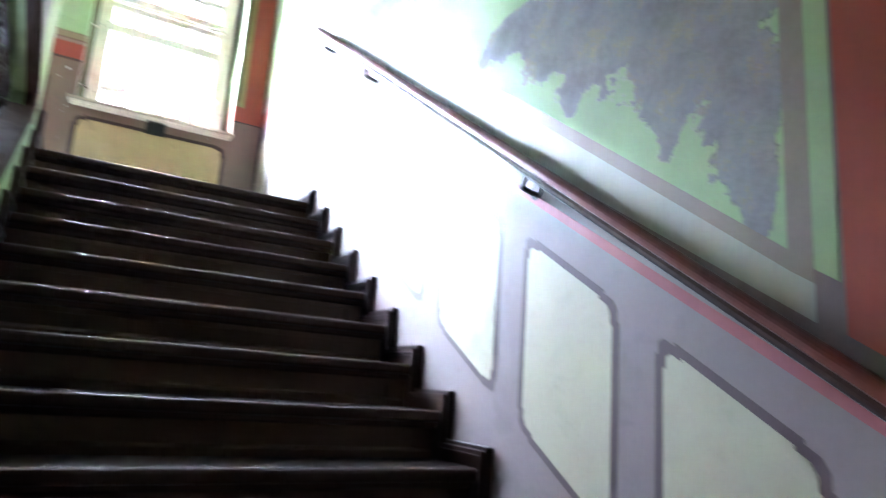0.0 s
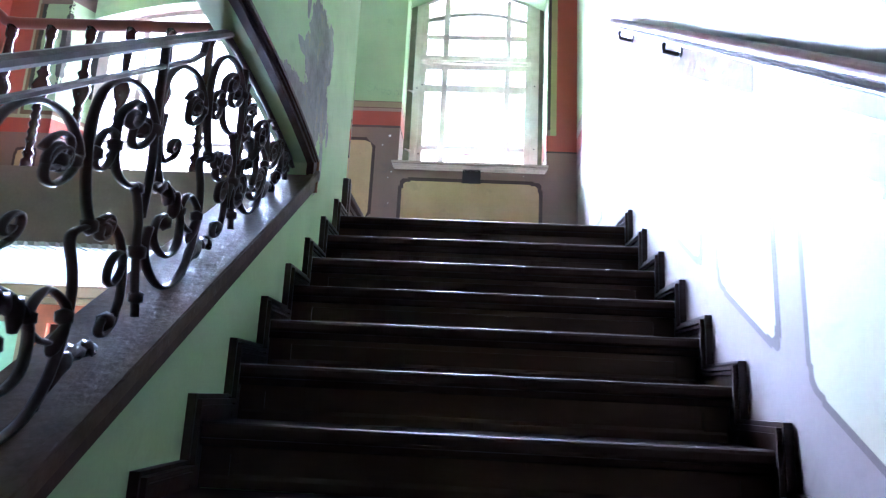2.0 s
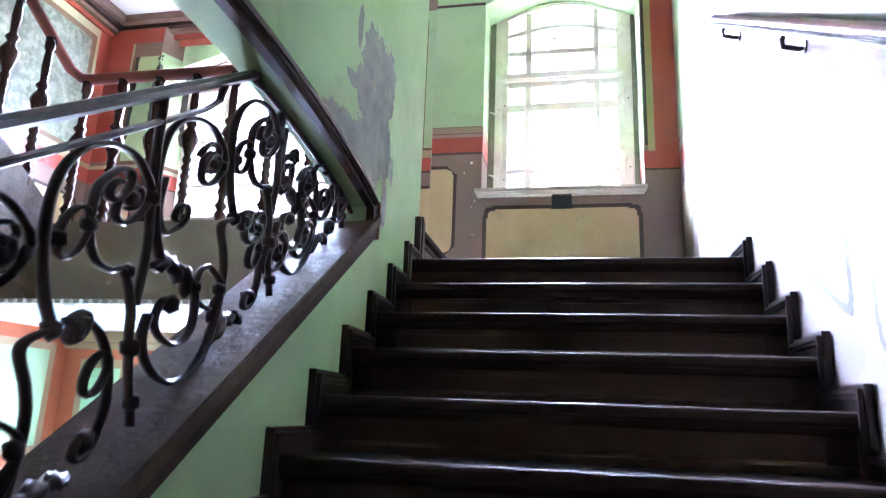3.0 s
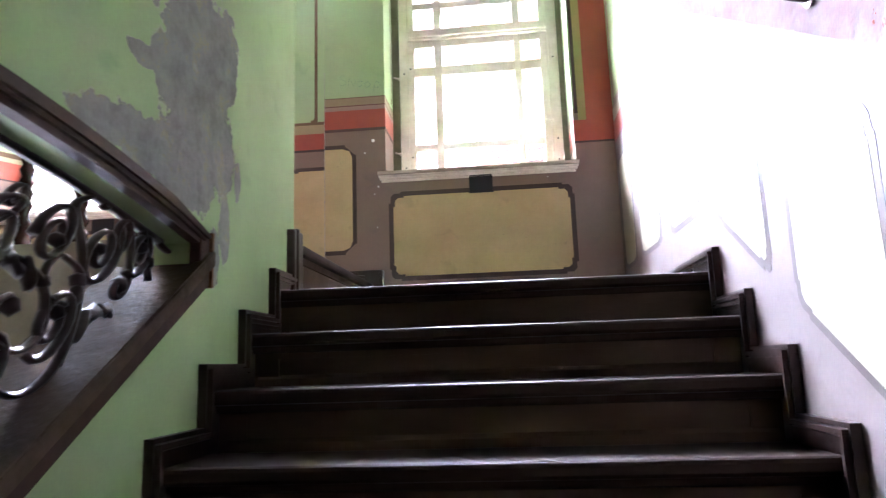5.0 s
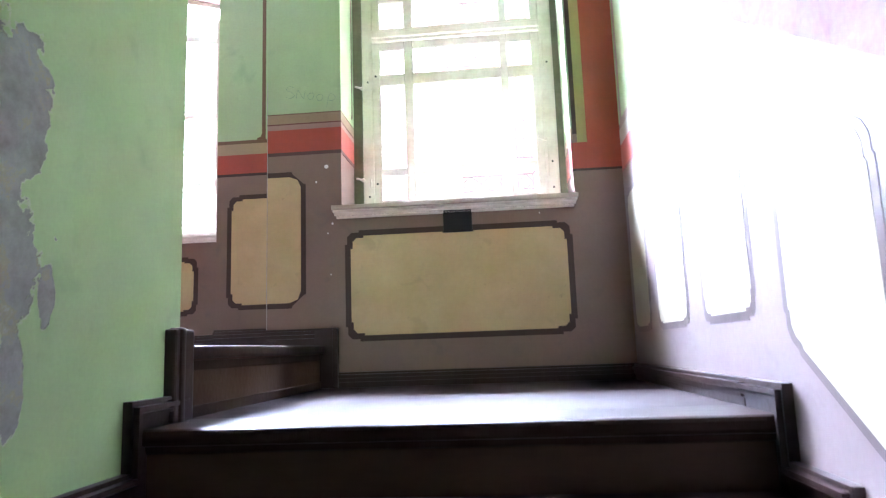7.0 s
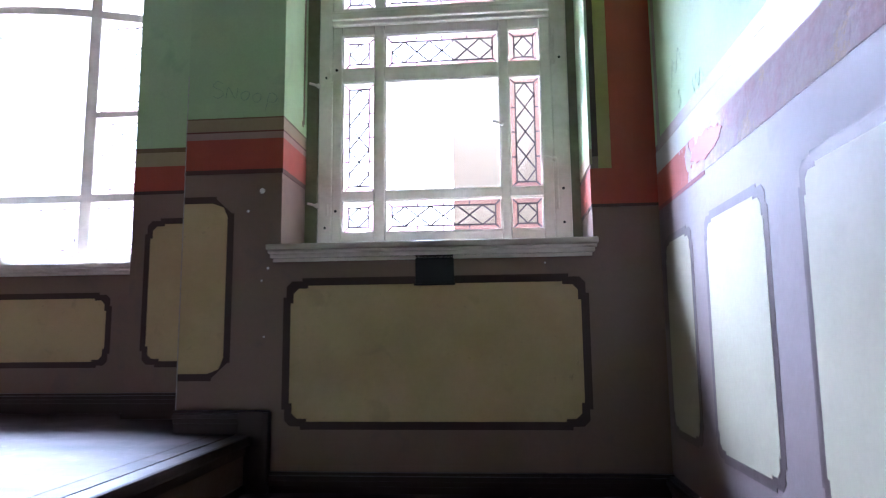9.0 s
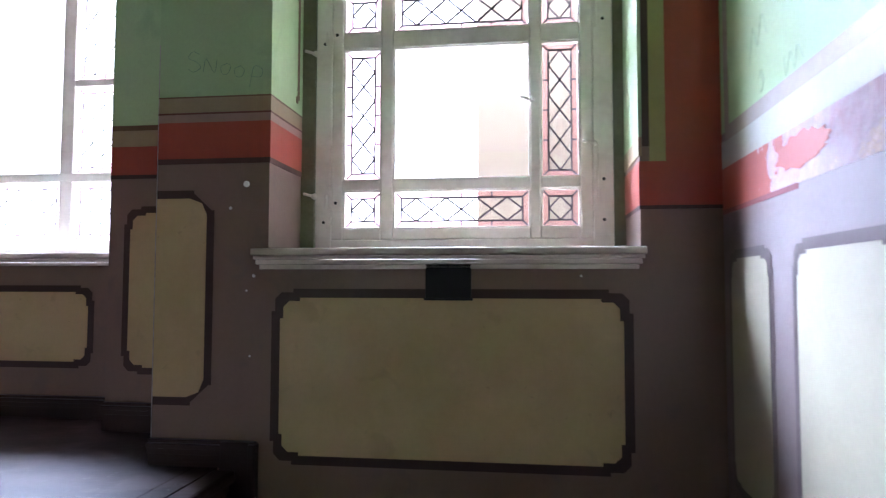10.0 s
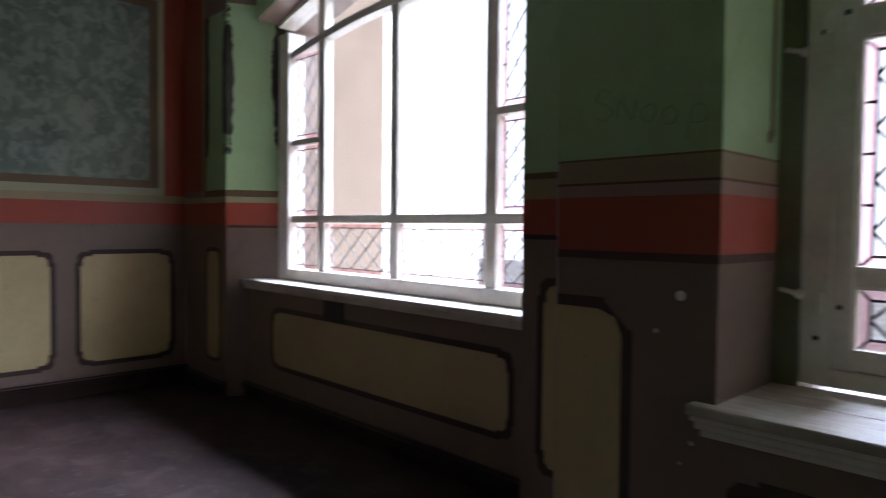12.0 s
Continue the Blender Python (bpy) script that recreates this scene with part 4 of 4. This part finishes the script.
prism(bm, [(FY, HALL - 0.30), (FY - 2.6, HALL - 0.32 + 0.644 * 2.6), (FY - 2.6, HALL - 0.29 + 0.644 * 2.6), (FY, HALL - 0.27)], "x", XW, GX - 0.03)
part("underside", bm, ceiling_mat, flight)


# ---- windows ----
def leaded(parent, x0, x1, z0, z1, y, cell=0.115, w=0.0035):
    """A leaded light: clear diamonds in lead cames within a pink border."""
    b = 0.021 if min(x1 - x0, z1 - z0) > 0.1 else 0.015
    bm = bmesh.new()

    def line(ax, az, bx, bz):
        tube(bm, [(ax, y - 0.003, az), (bx, y - 0.003, bz)], w, 4, 1, 1.3)
    ix0, ix1, iz0, iz1 = x0 + b, x1 - b, z0 + b, z1 - b
    for ax, az, bx, bz in ((ix0, iz0, ix1, iz0), (ix1, iz0, ix1, iz1), (ix1, iz1, ix0, iz1), (ix0, iz1, ix0, iz0),
                           (x0, z0, ix0, iz0), (x1, z0, ix1, iz0), (x0, z1, ix0, iz1), (x1, z1, ix1, iz1)):
        line(ax, az, bx, bz)
    nx, nz = max(1, round((ix1 - ix0) / cell)), max(1, round((iz1 - iz0) / cell))
    cx, cz = (ix1 - ix0) / nx, (iz1 - iz0) / nz
    for i in range(nx):
        for j in range(nz):
            ax, az = ix0 + i * cx, iz0 + j * cz
            mx, mz = ax + cx / 2, az + cz / 2
            for px, pz, qx, qz in ((mx, az, ax + cx, mz), (ax + cx, mz, mx, az + cz), (mx, az + cz, ax, mz), (ax, mz, mx, az)):
                line(px, pz, qx, qz)
    for i in range(1, nx):
        if nx > 1:
            line(ix0 + i * cx, z0, ix0 + i * cx, iz0)
            line(ix0 + i * cx, iz1, ix0 + i * cx, z1)
    for j in range(1, nz):
        line(x0, iz0 + j * cz, ix0, iz0 + j * cz)
        line(ix1, iz0 + j * cz, x1, iz0 + j * cz)
    cames = part("leaded_light", bm, lead, parent, "lead cames in a diamond lattice")
    pane = shape("pane", glass, cames, (x0 + b, x1 - b, y - 0.002, y + 0.002, z0 + b, z1 - b))
    edge = shape("border_glass", pink_glass, cames, (x0, x1, y - 0.002, y + 0.002, z0, z0 + b), (x0, x1, y - 0.002, y + 0.002, z1 - b, z1),
                 (x0, x0 + b, y - 0.002, y + 0.002, z0 + b, z1 - b), (x1 - b, x1, y - 0.002, y + 0.002, z0 + b, z1 - b), label="pink border glass")
    for ob in (pane, edge):
        ob.visible_shadow = False


def bead(parent, x0, x1, z0, z1, y):
    """Glazing beads round one light."""
    t = 0.012
    shape("glazing_bead", white, parent, (x0 - t, x1 + t, y - 0.016, y - 0.002, z0 - t, z0), (x0 - t, x1 + t, y - 0.016, y - 0.002, z1, z1 + t),
          (x0 - t, x0, y - 0.016, y - 0.002, z0, z1), (x1, x1 + t, y - 0.016, y - 0.002, z0, z1), bev=0.003)


window_1 = tagged(new("window_1"), "white-painted arched window with leaded lights and pink border glass", "window", kind="structure")
WY = 6.235
cols = ((0.022, 0.172), (0.220, 0.742), (0.782, 0.925))
rows = ((3.675, 3.822), (3.862, 4.378), (4.442, 4.600))
up_rows = ((4.735, 4.90), (4.94, 5.09))
shape("casing", dirty_green, window_1, (RL, -0.085, 6.19, 6.30, 3.56, 5.22), (1.045, RR, 6.19, 6.30, 3.56, 5.22), bev=0.004)
shape("frame", white, window_1, (-0.085, -0.022, 6.20, 6.29, 3.59, 5.27), (0.972, 1.045, 6.20, 6.29, 3.59, 5.27), (-0.022, 0.972, 6.20, 6.29, 3.59, 3.632), bev=0.005)
xs_gap = ((-0.022, cols[0][0]), (cols[0][1], cols[1][0]), (cols[1][1], cols[2][0]), (cols[2][1], 0.972))
for a, b in xs_gap:
    shape("stile", white, window_1, (a, b, 6.205, 6.265, 3.632, 4.645), bev=0.006)
    shape("upper_stile", white, window_1, (a, b, 6.205, 6.265, 4.72, 5.30), bev=0.006)
for c0, c1 in cols:
    for z0, z1 in ((3.632, rows[0][0]), (rows[0][1], rows[1][0]), (rows[1][1], rows[2][0]), (rows[2][1], 4.645)):
        shape("rail", white, window_1, (c0, c1, 6.207, 6.262, z0, z1), bev=0.005)
    for z0, z1 in ((4.72, up_rows[0][0]), (up_rows[0][1], up_rows[1][0])):
        shape("rail", white, window_1, (c0, c1, 6.207, 6.262, z0, z1), bev=0.005)
    for z0, z1 in (*rows, *up_rows):
        bead(window_1, c0 + 0.006, c1 - 0.006, z0 + 0.006, z1 - 0.006, 6.228)
        if c1 - c0 > 0.3 and z1 - z0 > 0.3:
            p = shape("large_pane", glass, window_1, (c0, c1, WY - 0.002, WY + 0.002, z0, z1))
            p.visible_shadow = False
        else:
            leaded(window_1, c0 + 0.008, c1 - 0.008, z0 + 0.008, z1 - 0.008, WY)
shape("transom", white, window_1, (-0.022, 0.972, 6.185, 6.285, 4.645, 4.72), (-0.022, 0.972, 6.17, 6.20, 4.665, 4.70), bev=0.006)


def bow(x, lo, rise, xa=-0.085, xb=1.045):
    return lo + rise * math.sin(math.pi * (x - xa) / (xb - xa))


def arched(parent, name, lo, hi, rise, xa, xb, y0, y1, material, n=14):
    bm = bmesh.new()
    px = [xa + (xb - xa) * i / n for i in range(n + 1)]
    for a, b in zip(px, px[1:]):
        prism(bm, [(a, bow(a, lo, rise, xa, xb)), (b, bow(b, lo, rise, xa, xb)), (b, bow(b, hi, rise, xa, xb)), (a, bow(a, hi, rise, xa, xb))], "y", y0, y1)
    bmesh.ops.remove_doubles(bm, verts=bm.verts[:], dist=0.0002)
    return part(name, bm, material, parent)


arched(window_1, "arched_rail", 5.055, 5.09, 0.09, -0.022, 0.972, 6.207, 6.262, white)
arched(window_1, "arched_head", 5.20, 5.27, 0.155, -0.085, 1.045, 6.20, 6.29, white)
arched(window_1, "arched_casing", 5.265, 5.34, 0.12, RL, RR, 6.19, 6.30, dirty_green)
p = arched(window_1, "arched_pane", 5.08, 5.23, 0.15, -0.022, 0.972, WY - 0.002, WY + 0.002, glass)
p.visible_shadow = False
for x, z, h in ((0.985, 3.87, 0.22), (0.985, 4.50, 0.16), (-0.04, 4.42, 0.05), (-0.04, 3.78, 0.05), (1.0, 5.0, 0.12)):
    bm = bmesh.new()
    tube(bm, [(x, 6.195, z - h / 2), (x, 6.195, z + h / 2)], 0.006, 8)
    part("hinge", bm, white, window_1)
for x, z in ((-0.085, 4.36), (-0.085, 3.80), (0.975, 3.98), (0.748, 4.15)):
    bm = bmesh.new()
    ball(bm, (x, 6.19, z), 0.013)
    tube(bm, [(x, 6.19, z), (x - 0.04, 6.18, z + 0.01)], 0.006, 6)
    part("latch", bm, white, window_1, smooth=True)
for x, z in ((-0.003, 4.435), (-0.003, 3.775), (-0.05, 4.40), (-0.05, 3.70), (1.01, 4.45), (1.01, 3.85), (1.01, 3.70)):
    bm = bmesh.new()
    bmesh.ops.create_cone(bm, cap_ends=True, segments=9, radius1=0.0065, radius2=0.005, depth=0.006, matrix=Matrix.Translation((x, 6.1985, z)) @ Matrix.Rotation(radians(90), 4, "X"))
    part("screw_hole", bm, black, window_1)
sill_1 = tagged(new("window_sill"), "chipped white moulded sill below the leaded window", "sill", kind="structure")
for y0, y1 in ((5.845, 6.018), (6.021, 6.21)):
    shape("board", sill_mat, sill_1, (-0.19, 1.10, y0, y1, 3.558, 3.582), bev=0.005)
shape("moulding", white, sill_1, (-0.185, 1.095, 5.855, YN, 3.545, 3.557), (-0.178, 1.088, 5.862, YN, 3.528, 3.544), (-0.168, 1.078, 5.870, YN, 3.512, 3.527), bev=0.004)

window_2 = tagged(new("window_2"), "wide white-painted arched hall window with leaded margins", "window", kind="structure")
V = 6.755
c2 = ((-3.225, -2.93), (-2.86, -2.25), (-2.19, -1.575), (-1.505, -1.22))
shape("frame", white, window_2, (-3.34, -3.225, 6.70, 6.82, 3.60, 5.15), (-1.22, -1.06, 6.70, 6.82, 3.60, 5.15), (-3.225, -1.22, 6.70, 6.82, 3.60, 3.675), bev=0.006)
shape("casing", dirty_green, window_2, (-1.06, W2R, 6.69, 6.84, 3.56, 5.3))
ragged_green = peel_or_glare(mat("green_paint_ragged", GREEN, 0.42, 0.07, 1.6, 0.1, 90), [(6.45, 4.85, 0.03, 0.42), (6.735, 4.85, 0.045, 0.45)], "x", 0.9, (0.10, 0.09, 0.07), (0.04, 0.035, 0.03), 11.0)
for name, m, z0, z1 in (("reveal_dado", taupe, 3.56, 3.93), ("reveal_line", brown, 3.93, 3.945), ("reveal_red", red, 3.945, 4.09), ("reveal_margin", pale_margin, 4.09, 4.128), ("reveal_umber", umber, 4.128, 4.17), ("reveal_green", ragged_green, 4.17, 5.34)):
    sheet(name, m, wall_hall, [(PX - 0.002, YP + 0.002), (PX + 0.003, YP - 0.0015), (W2L + 0.003, 6.775), (W2L - 0.002, 6.778)], "z", z0, z1)
for a, b in zip(c2, c2[1:]):
    shape("mullion", white, window_2, (a[1], b[0], 6.725, 6.785, 3.675, 5.36), bev=0.006)
shape("transom", white, window_2, (-3.225, -1.22, 6.722, 6.79, 3.965, 4.01), bev=0.005)
for c0, c1 in (c2[0], c2[3]):
    shape("rail", white, window_2, (c0, c1, 6.725, 6.785, 4.445, 4.48), bev=0.005)
for c0, c1 in c2:
    leaded(window_2, c0 + 0.008, c1 - 0.008, 3.683, 3.957, V, 0.14, 0.0028)
for c0, c1 in (c2[0], c2[3]):
    leaded(window_2, c0 + 0.008, c1 - 0.008, 4.018, 4.437, V, 0.14, 0.0028)
    leaded(window_2, c0 + 0.008, c1 - 0.008, 4.488, 5.0, V, 0.14, 0.0028)
for c0, c1 in (c2[1], c2[2]):
    p = shape("large_pane", glass, window_2, (c0, c1, V - 0.002, V + 0.002, 4.01, 5.12))
    p.visible_shadow = False
arched(window_2, "arched_rail", 4.985, 5.03, 0.11, -3.225, -1.22, 6.722, 6.79, white)
arched(window_2, "arched_head", 5.20, 5.28, 0.19, -3.34, -1.06, 6.70, 6.82, white)
arched(window_2, "arched_casing", 5.24, 5.36, 0.20, W2L, W2R, 6.77, 6.84, dirty_green)
p = arched(window_2, "arched_pane", 5.02, 5.22, 0.15, -3.225, -1.22, V - 0.002, V + 0.002, glass)
p.visible_shadow = False
sill_2 = tagged(new("window_sill"), "white moulded sill below the wide hall window", "sill", kind="structure")
shape("board", white, sill_2, (-3.505, STRIP - 0.004, 6.515, 6.71, 3.578, 3.605), bev=0.005)
shape("moulding", white, sill_2, (-3.50, STRIP - 0.005, 6.525, YW, 3.562, 3.577), (-3.495, STRIP - 0.006, 6.535, YW, 3.545, 3.561), bev=0.004)

door = tagged(new("door_1"), "brown glazed double door of the lower hall", "door", kind="structure")
shape("frame", frame_wood, door, (DL, DL + 0.07, 6.62, 6.72, LOW, 2.17), (DR - 0.07, DR, 6.62, 6.72, LOW, 2.17), (DL + 0.07, DR - 0.07, 6.62, 6.72, 2.10, 2.17), bev=0.006)
shape("transom", orange, door, (DL + 0.07, DR - 0.07, 6.62, 6.72, 1.52, 1.76), bev=0.006)
for a, b in ((DL + 0.07, -2.66), (-2.64, DR - 0.07)):
    leaf = shape("leaf", frame_wood, door, (a, b, 6.65, 6.69, LOW, 0.55), (a, a + 0.09, 6.65, 6.69, 0.55, 1.52), (b - 0.09, b, 6.65, 6.69, 0.55, 1.52), bev=0.004)
    p = shape("pane", glass, leaf, (a + 0.09, b - 0.09, 6.668, 6.672, 0.55, 1.52))
    p.visible_shadow = False
p = shape("transom_pane", glass, door, (DL + 0.07, DR - 0.07, 6.668, 6.672, 1.76, 2.10))
p.visible_shadow = False

# ---- fittings ----
handrail = tagged(new("wall_handrail"), "red-brown wooden wall handrail on black iron brackets", "handrail")


def rail_z(y):
    return 2.20 + 0.662 * (y - 1.69)


HX = XE - 0.07
def swept(prof, y0, y1, dz):
    """A moulding's profile (x, z) carried up the rake."""
    bm = bmesh.new()
    ends = [[bm.verts.new((HX + x, y, rail_z(y) + dz + z)) for x, z in prof] for y in (y0, y1)]
    n = len(prof)
    for i in range(n):
        bm.faces.new((ends[0][i], ends[1][i], ends[1][(i + 1) % n], ends[0][(i + 1) % n]))
    bm.faces.new(ends[0][::-1])
    bm.faces.new(ends[1])
    return bm


crown = [(0.030 * math.cos(math.pi * i / 10), 0.004 + 0.026 * math.sin(math.pi * i / 10)) for i in range(11)]
part("grip", swept([*crown, (-0.030, -0.004), (-0.024, -0.009), (0.024, -0.009), (0.030, -0.004)], -1.0, 4.17, 0.010), rail_wood, handrail)
part("under_moulding", swept([(0.021, 0.0), (-0.021, 0.0), (-0.024, -0.010), (-0.019, -0.020), (0.019, -0.020), (0.024, -0.010)], -1.0, 4.165, 0.001), frame_wood, handrail)
bm = bmesh.new()
tube(bm, [(HX, y, rail_z(y) - 0.022) for y in (-1.0, 1.5, 4.0, 4.15)], 0.009, 6, 1, 1.6)
part("iron_strip", bm, iron, handrail)
for y in (0.17, 1.74, 3.22, 4.0):
    bm = bmesh.new()
    z = rail_z(y)
    tube(bm, [(XE + 0.02, y + 0.03, z - 0.06), (XE - 0.02, y + 0.03, z - 0.068), (HX - 0.005, y + 0.015, z - 0.063), (HX - 0.012, y, z - 0.045), (HX, y, z - 0.02)], 0.009, 8)
    bracket = part("bracket", bm, iron, handrail, smooth=True)
    bm = bmesh.new()
    bmesh.ops.create_cone(bm, cap_ends=True, segments=12, radius1=0.028, radius2=0.022, depth=0.01, matrix=Matrix.Translation((XE - 0.004, y + 0.03, z - 0.06)) @ Matrix.Rotation(radians(90), 4, "Y"))
    part("wall_plate", bm, iron, bracket)

vent = tagged(new("wall_vent"), "small black square vent plate under the sill", "vent")
shape("plate", black, vent, (0.40, 0.55, YN - 0.010, YN, 3.413, 3.528), bev=0.003)
shape("rim", black, vent, (0.395, 0.555, YN - 0.013, YN - 0.001, 3.410, 3.418), bev=0.002)
vent_b = tagged(new("wall_vent"), "small black square vent plate under the sill", "vent")
shape("plate", black, vent_b, (-2.60, -2.42, YW - 0.010, YW, 3.43, 3.545), bev=0.003)

for x, z, r in ((-0.221, 3.804, 0.012), (-0.277, 3.722, 0.006), (-0.19, 3.49, 0.006), (-0.20, 3.22, 0.004), (-0.215, 3.44, 0.004), (0.9, 3.49, 0.004)):
    bm = bmesh.new()
    bmesh.ops.create_cone(bm, cap_ends=True, segments=7, radius1=r, radius2=r * 0.7, depth=0.003, matrix=Matrix.Translation((x, YN - 0.0015, z)) @ Matrix.Rotation(radians(90), 4, "X"))
    part("plaster_chip", bm, chalk, wall_north)
scrawl = tagged(new("wall_scrawl"), "faint pencil scrawl on the green pier", "graffiti")
strokes = ([(-0.40, 4.262), (-0.425, 4.272), (-0.44, 4.25), (-0.41, 4.235), (-0.395, 4.215), (-0.42, 4.20), (-0.44, 4.21)],
           [(-0.385, 4.20), (-0.375, 4.245), (-0.345, 4.195), (-0.335, 4.24)],
           [(-0.30, 4.225), (-0.32, 4.215), (-0.315, 4.19), (-0.295, 4.19), (-0.285, 4.215), (-0.30, 4.227)],
           [(-0.25, 4.215), (-0.27, 4.205), (-0.265, 4.18), (-0.245, 4.178), (-0.235, 4.20), (-0.25, 4.217)],
           [(-0.215, 4.14), (-0.20, 4.21), (-0.17, 4.20), (-0.175, 4.175), (-0.205, 4.175)])
for s in strokes:
    bm = bmesh.new()
    tube(bm, [(x, YN - 0.0035, z) for x, z in smooth(s, 4)], 0.0012, 4)
    part("stroke", bm, pencil, scrawl)

scrawl_b = tagged(new("wall_scrawl"), "faint blue pencil scribbles on the green stairwell wall", "graffiti")
for s in ([(5.60, 4.06), (5.57, 4.15), (5.54, 4.09), (5.50, 4.16), (5.47, 4.10)], [(5.53, 4.0), (5.51, 4.02), (5.50, 3.98), (5.52, 3.96)], [(5.36, 4.0), (5.35, 3.95), (5.32, 4.0), (5.30, 3.95), (5.28, 4.0), (5.25, 3.96)]):
    bm = bmesh.new()
    tube(bm, [(XE - 0.0012, y, z) for y, z in smooth(s, 4)], 0.0007, 4)
    part("stroke", bm, pencil, scrawl_b)

crack = tagged(new("pane_crack"), "fine curved crack in the large clear pane", "crack")
bm = bmesh.new()
tube(bm, [(x, 6.231, z) for x, z in smooth([(0.36, 4.37), (0.345, 4.29), (0.30, 4.21), (0.275, 4.13), (0.235, 4.05)], 5)], 0.001, 4)
part("crack_line", bm, chalk, crack)

# ---- outside ----
haze = bpy.data.materials.new("white_overcast_sky")
haze.use_nodes = True
haze.node_tree.nodes["Principled BSDF"].inputs["Base Color"].default_value = (0.9, 0.92, 0.95, 1)
haze.node_tree.nodes["Principled BSDF"].inputs["Emission Color"].default_value = (0.92, 0.96, 1.0, 1)
haze.node_tree.nodes["Principled BSDF"].inputs["Emission Strength"].default_value = 1.2
backdrop = part("backdrop", (lambda b: (box(b, -160, 120, 70, 70.5, -10, 90), b)[1])(bmesh.new()), haze)
tagged(backdrop, "white overcast sky beyond the yard", "sky", kind="structure")
ground = part("ground", (lambda b: (box(b, -400, 400, 7.0, 800, -0.5, -0.2), b)[1])(bmesh.new()), asphalt)
tagged(ground, "pale concrete yard outside the windows", "ground", kind="structure")
neighbour = tagged(new("neighbour_house"), "beige rendered neighbouring house across the yard", "house")
shape("wall", facade_mat, neighbour, (0.36, 9.0, 8.6, 14.0, -0.2, 6.9))
shape("roof", mat("red_roof", (0.25, 0.09, 0.06), 0.8), neighbour, (0.3, 9.1, 8.54, 14.1, 6.9, 7.05))
house_b = tagged(new("yard_house"), "pale orange rendered house beyond the yard", "house")
shape("wall", mat("pale_orange_render", (0.84, 0.70, 0.57), 0.9, 0.06, 1.2), house_b, (-15, -8.9, 12, 14.5, -0.2, 9.0))
shape("roof", mat("grey_roof", (0.12, 0.11, 0.11), 0.8), house_b, (-15.2, -8.7, 11.8, 14.7, 9.0, 9.3))

# ---- painted floors ----
shape("hall_floor_paint", floor_dark, floor, (XW, XS2 - 0.012, 4.303, YW + 0.02, HALL - 0.025, HALL), bev=0.002)
shape("doorway_floor_paint", floor_dark, floor, (XS2 - 0.0115, XS - 0.051, YEND + 0.004, YN, HALL - 0.025, HALL - 0.001))
shape("landing_floor_paint", floor_dark, floor, (XS + 0.001, XE - 0.001, TOP_Y + RUN + 0.001, YN, TOP_Z - 0.025, TOP_Z))
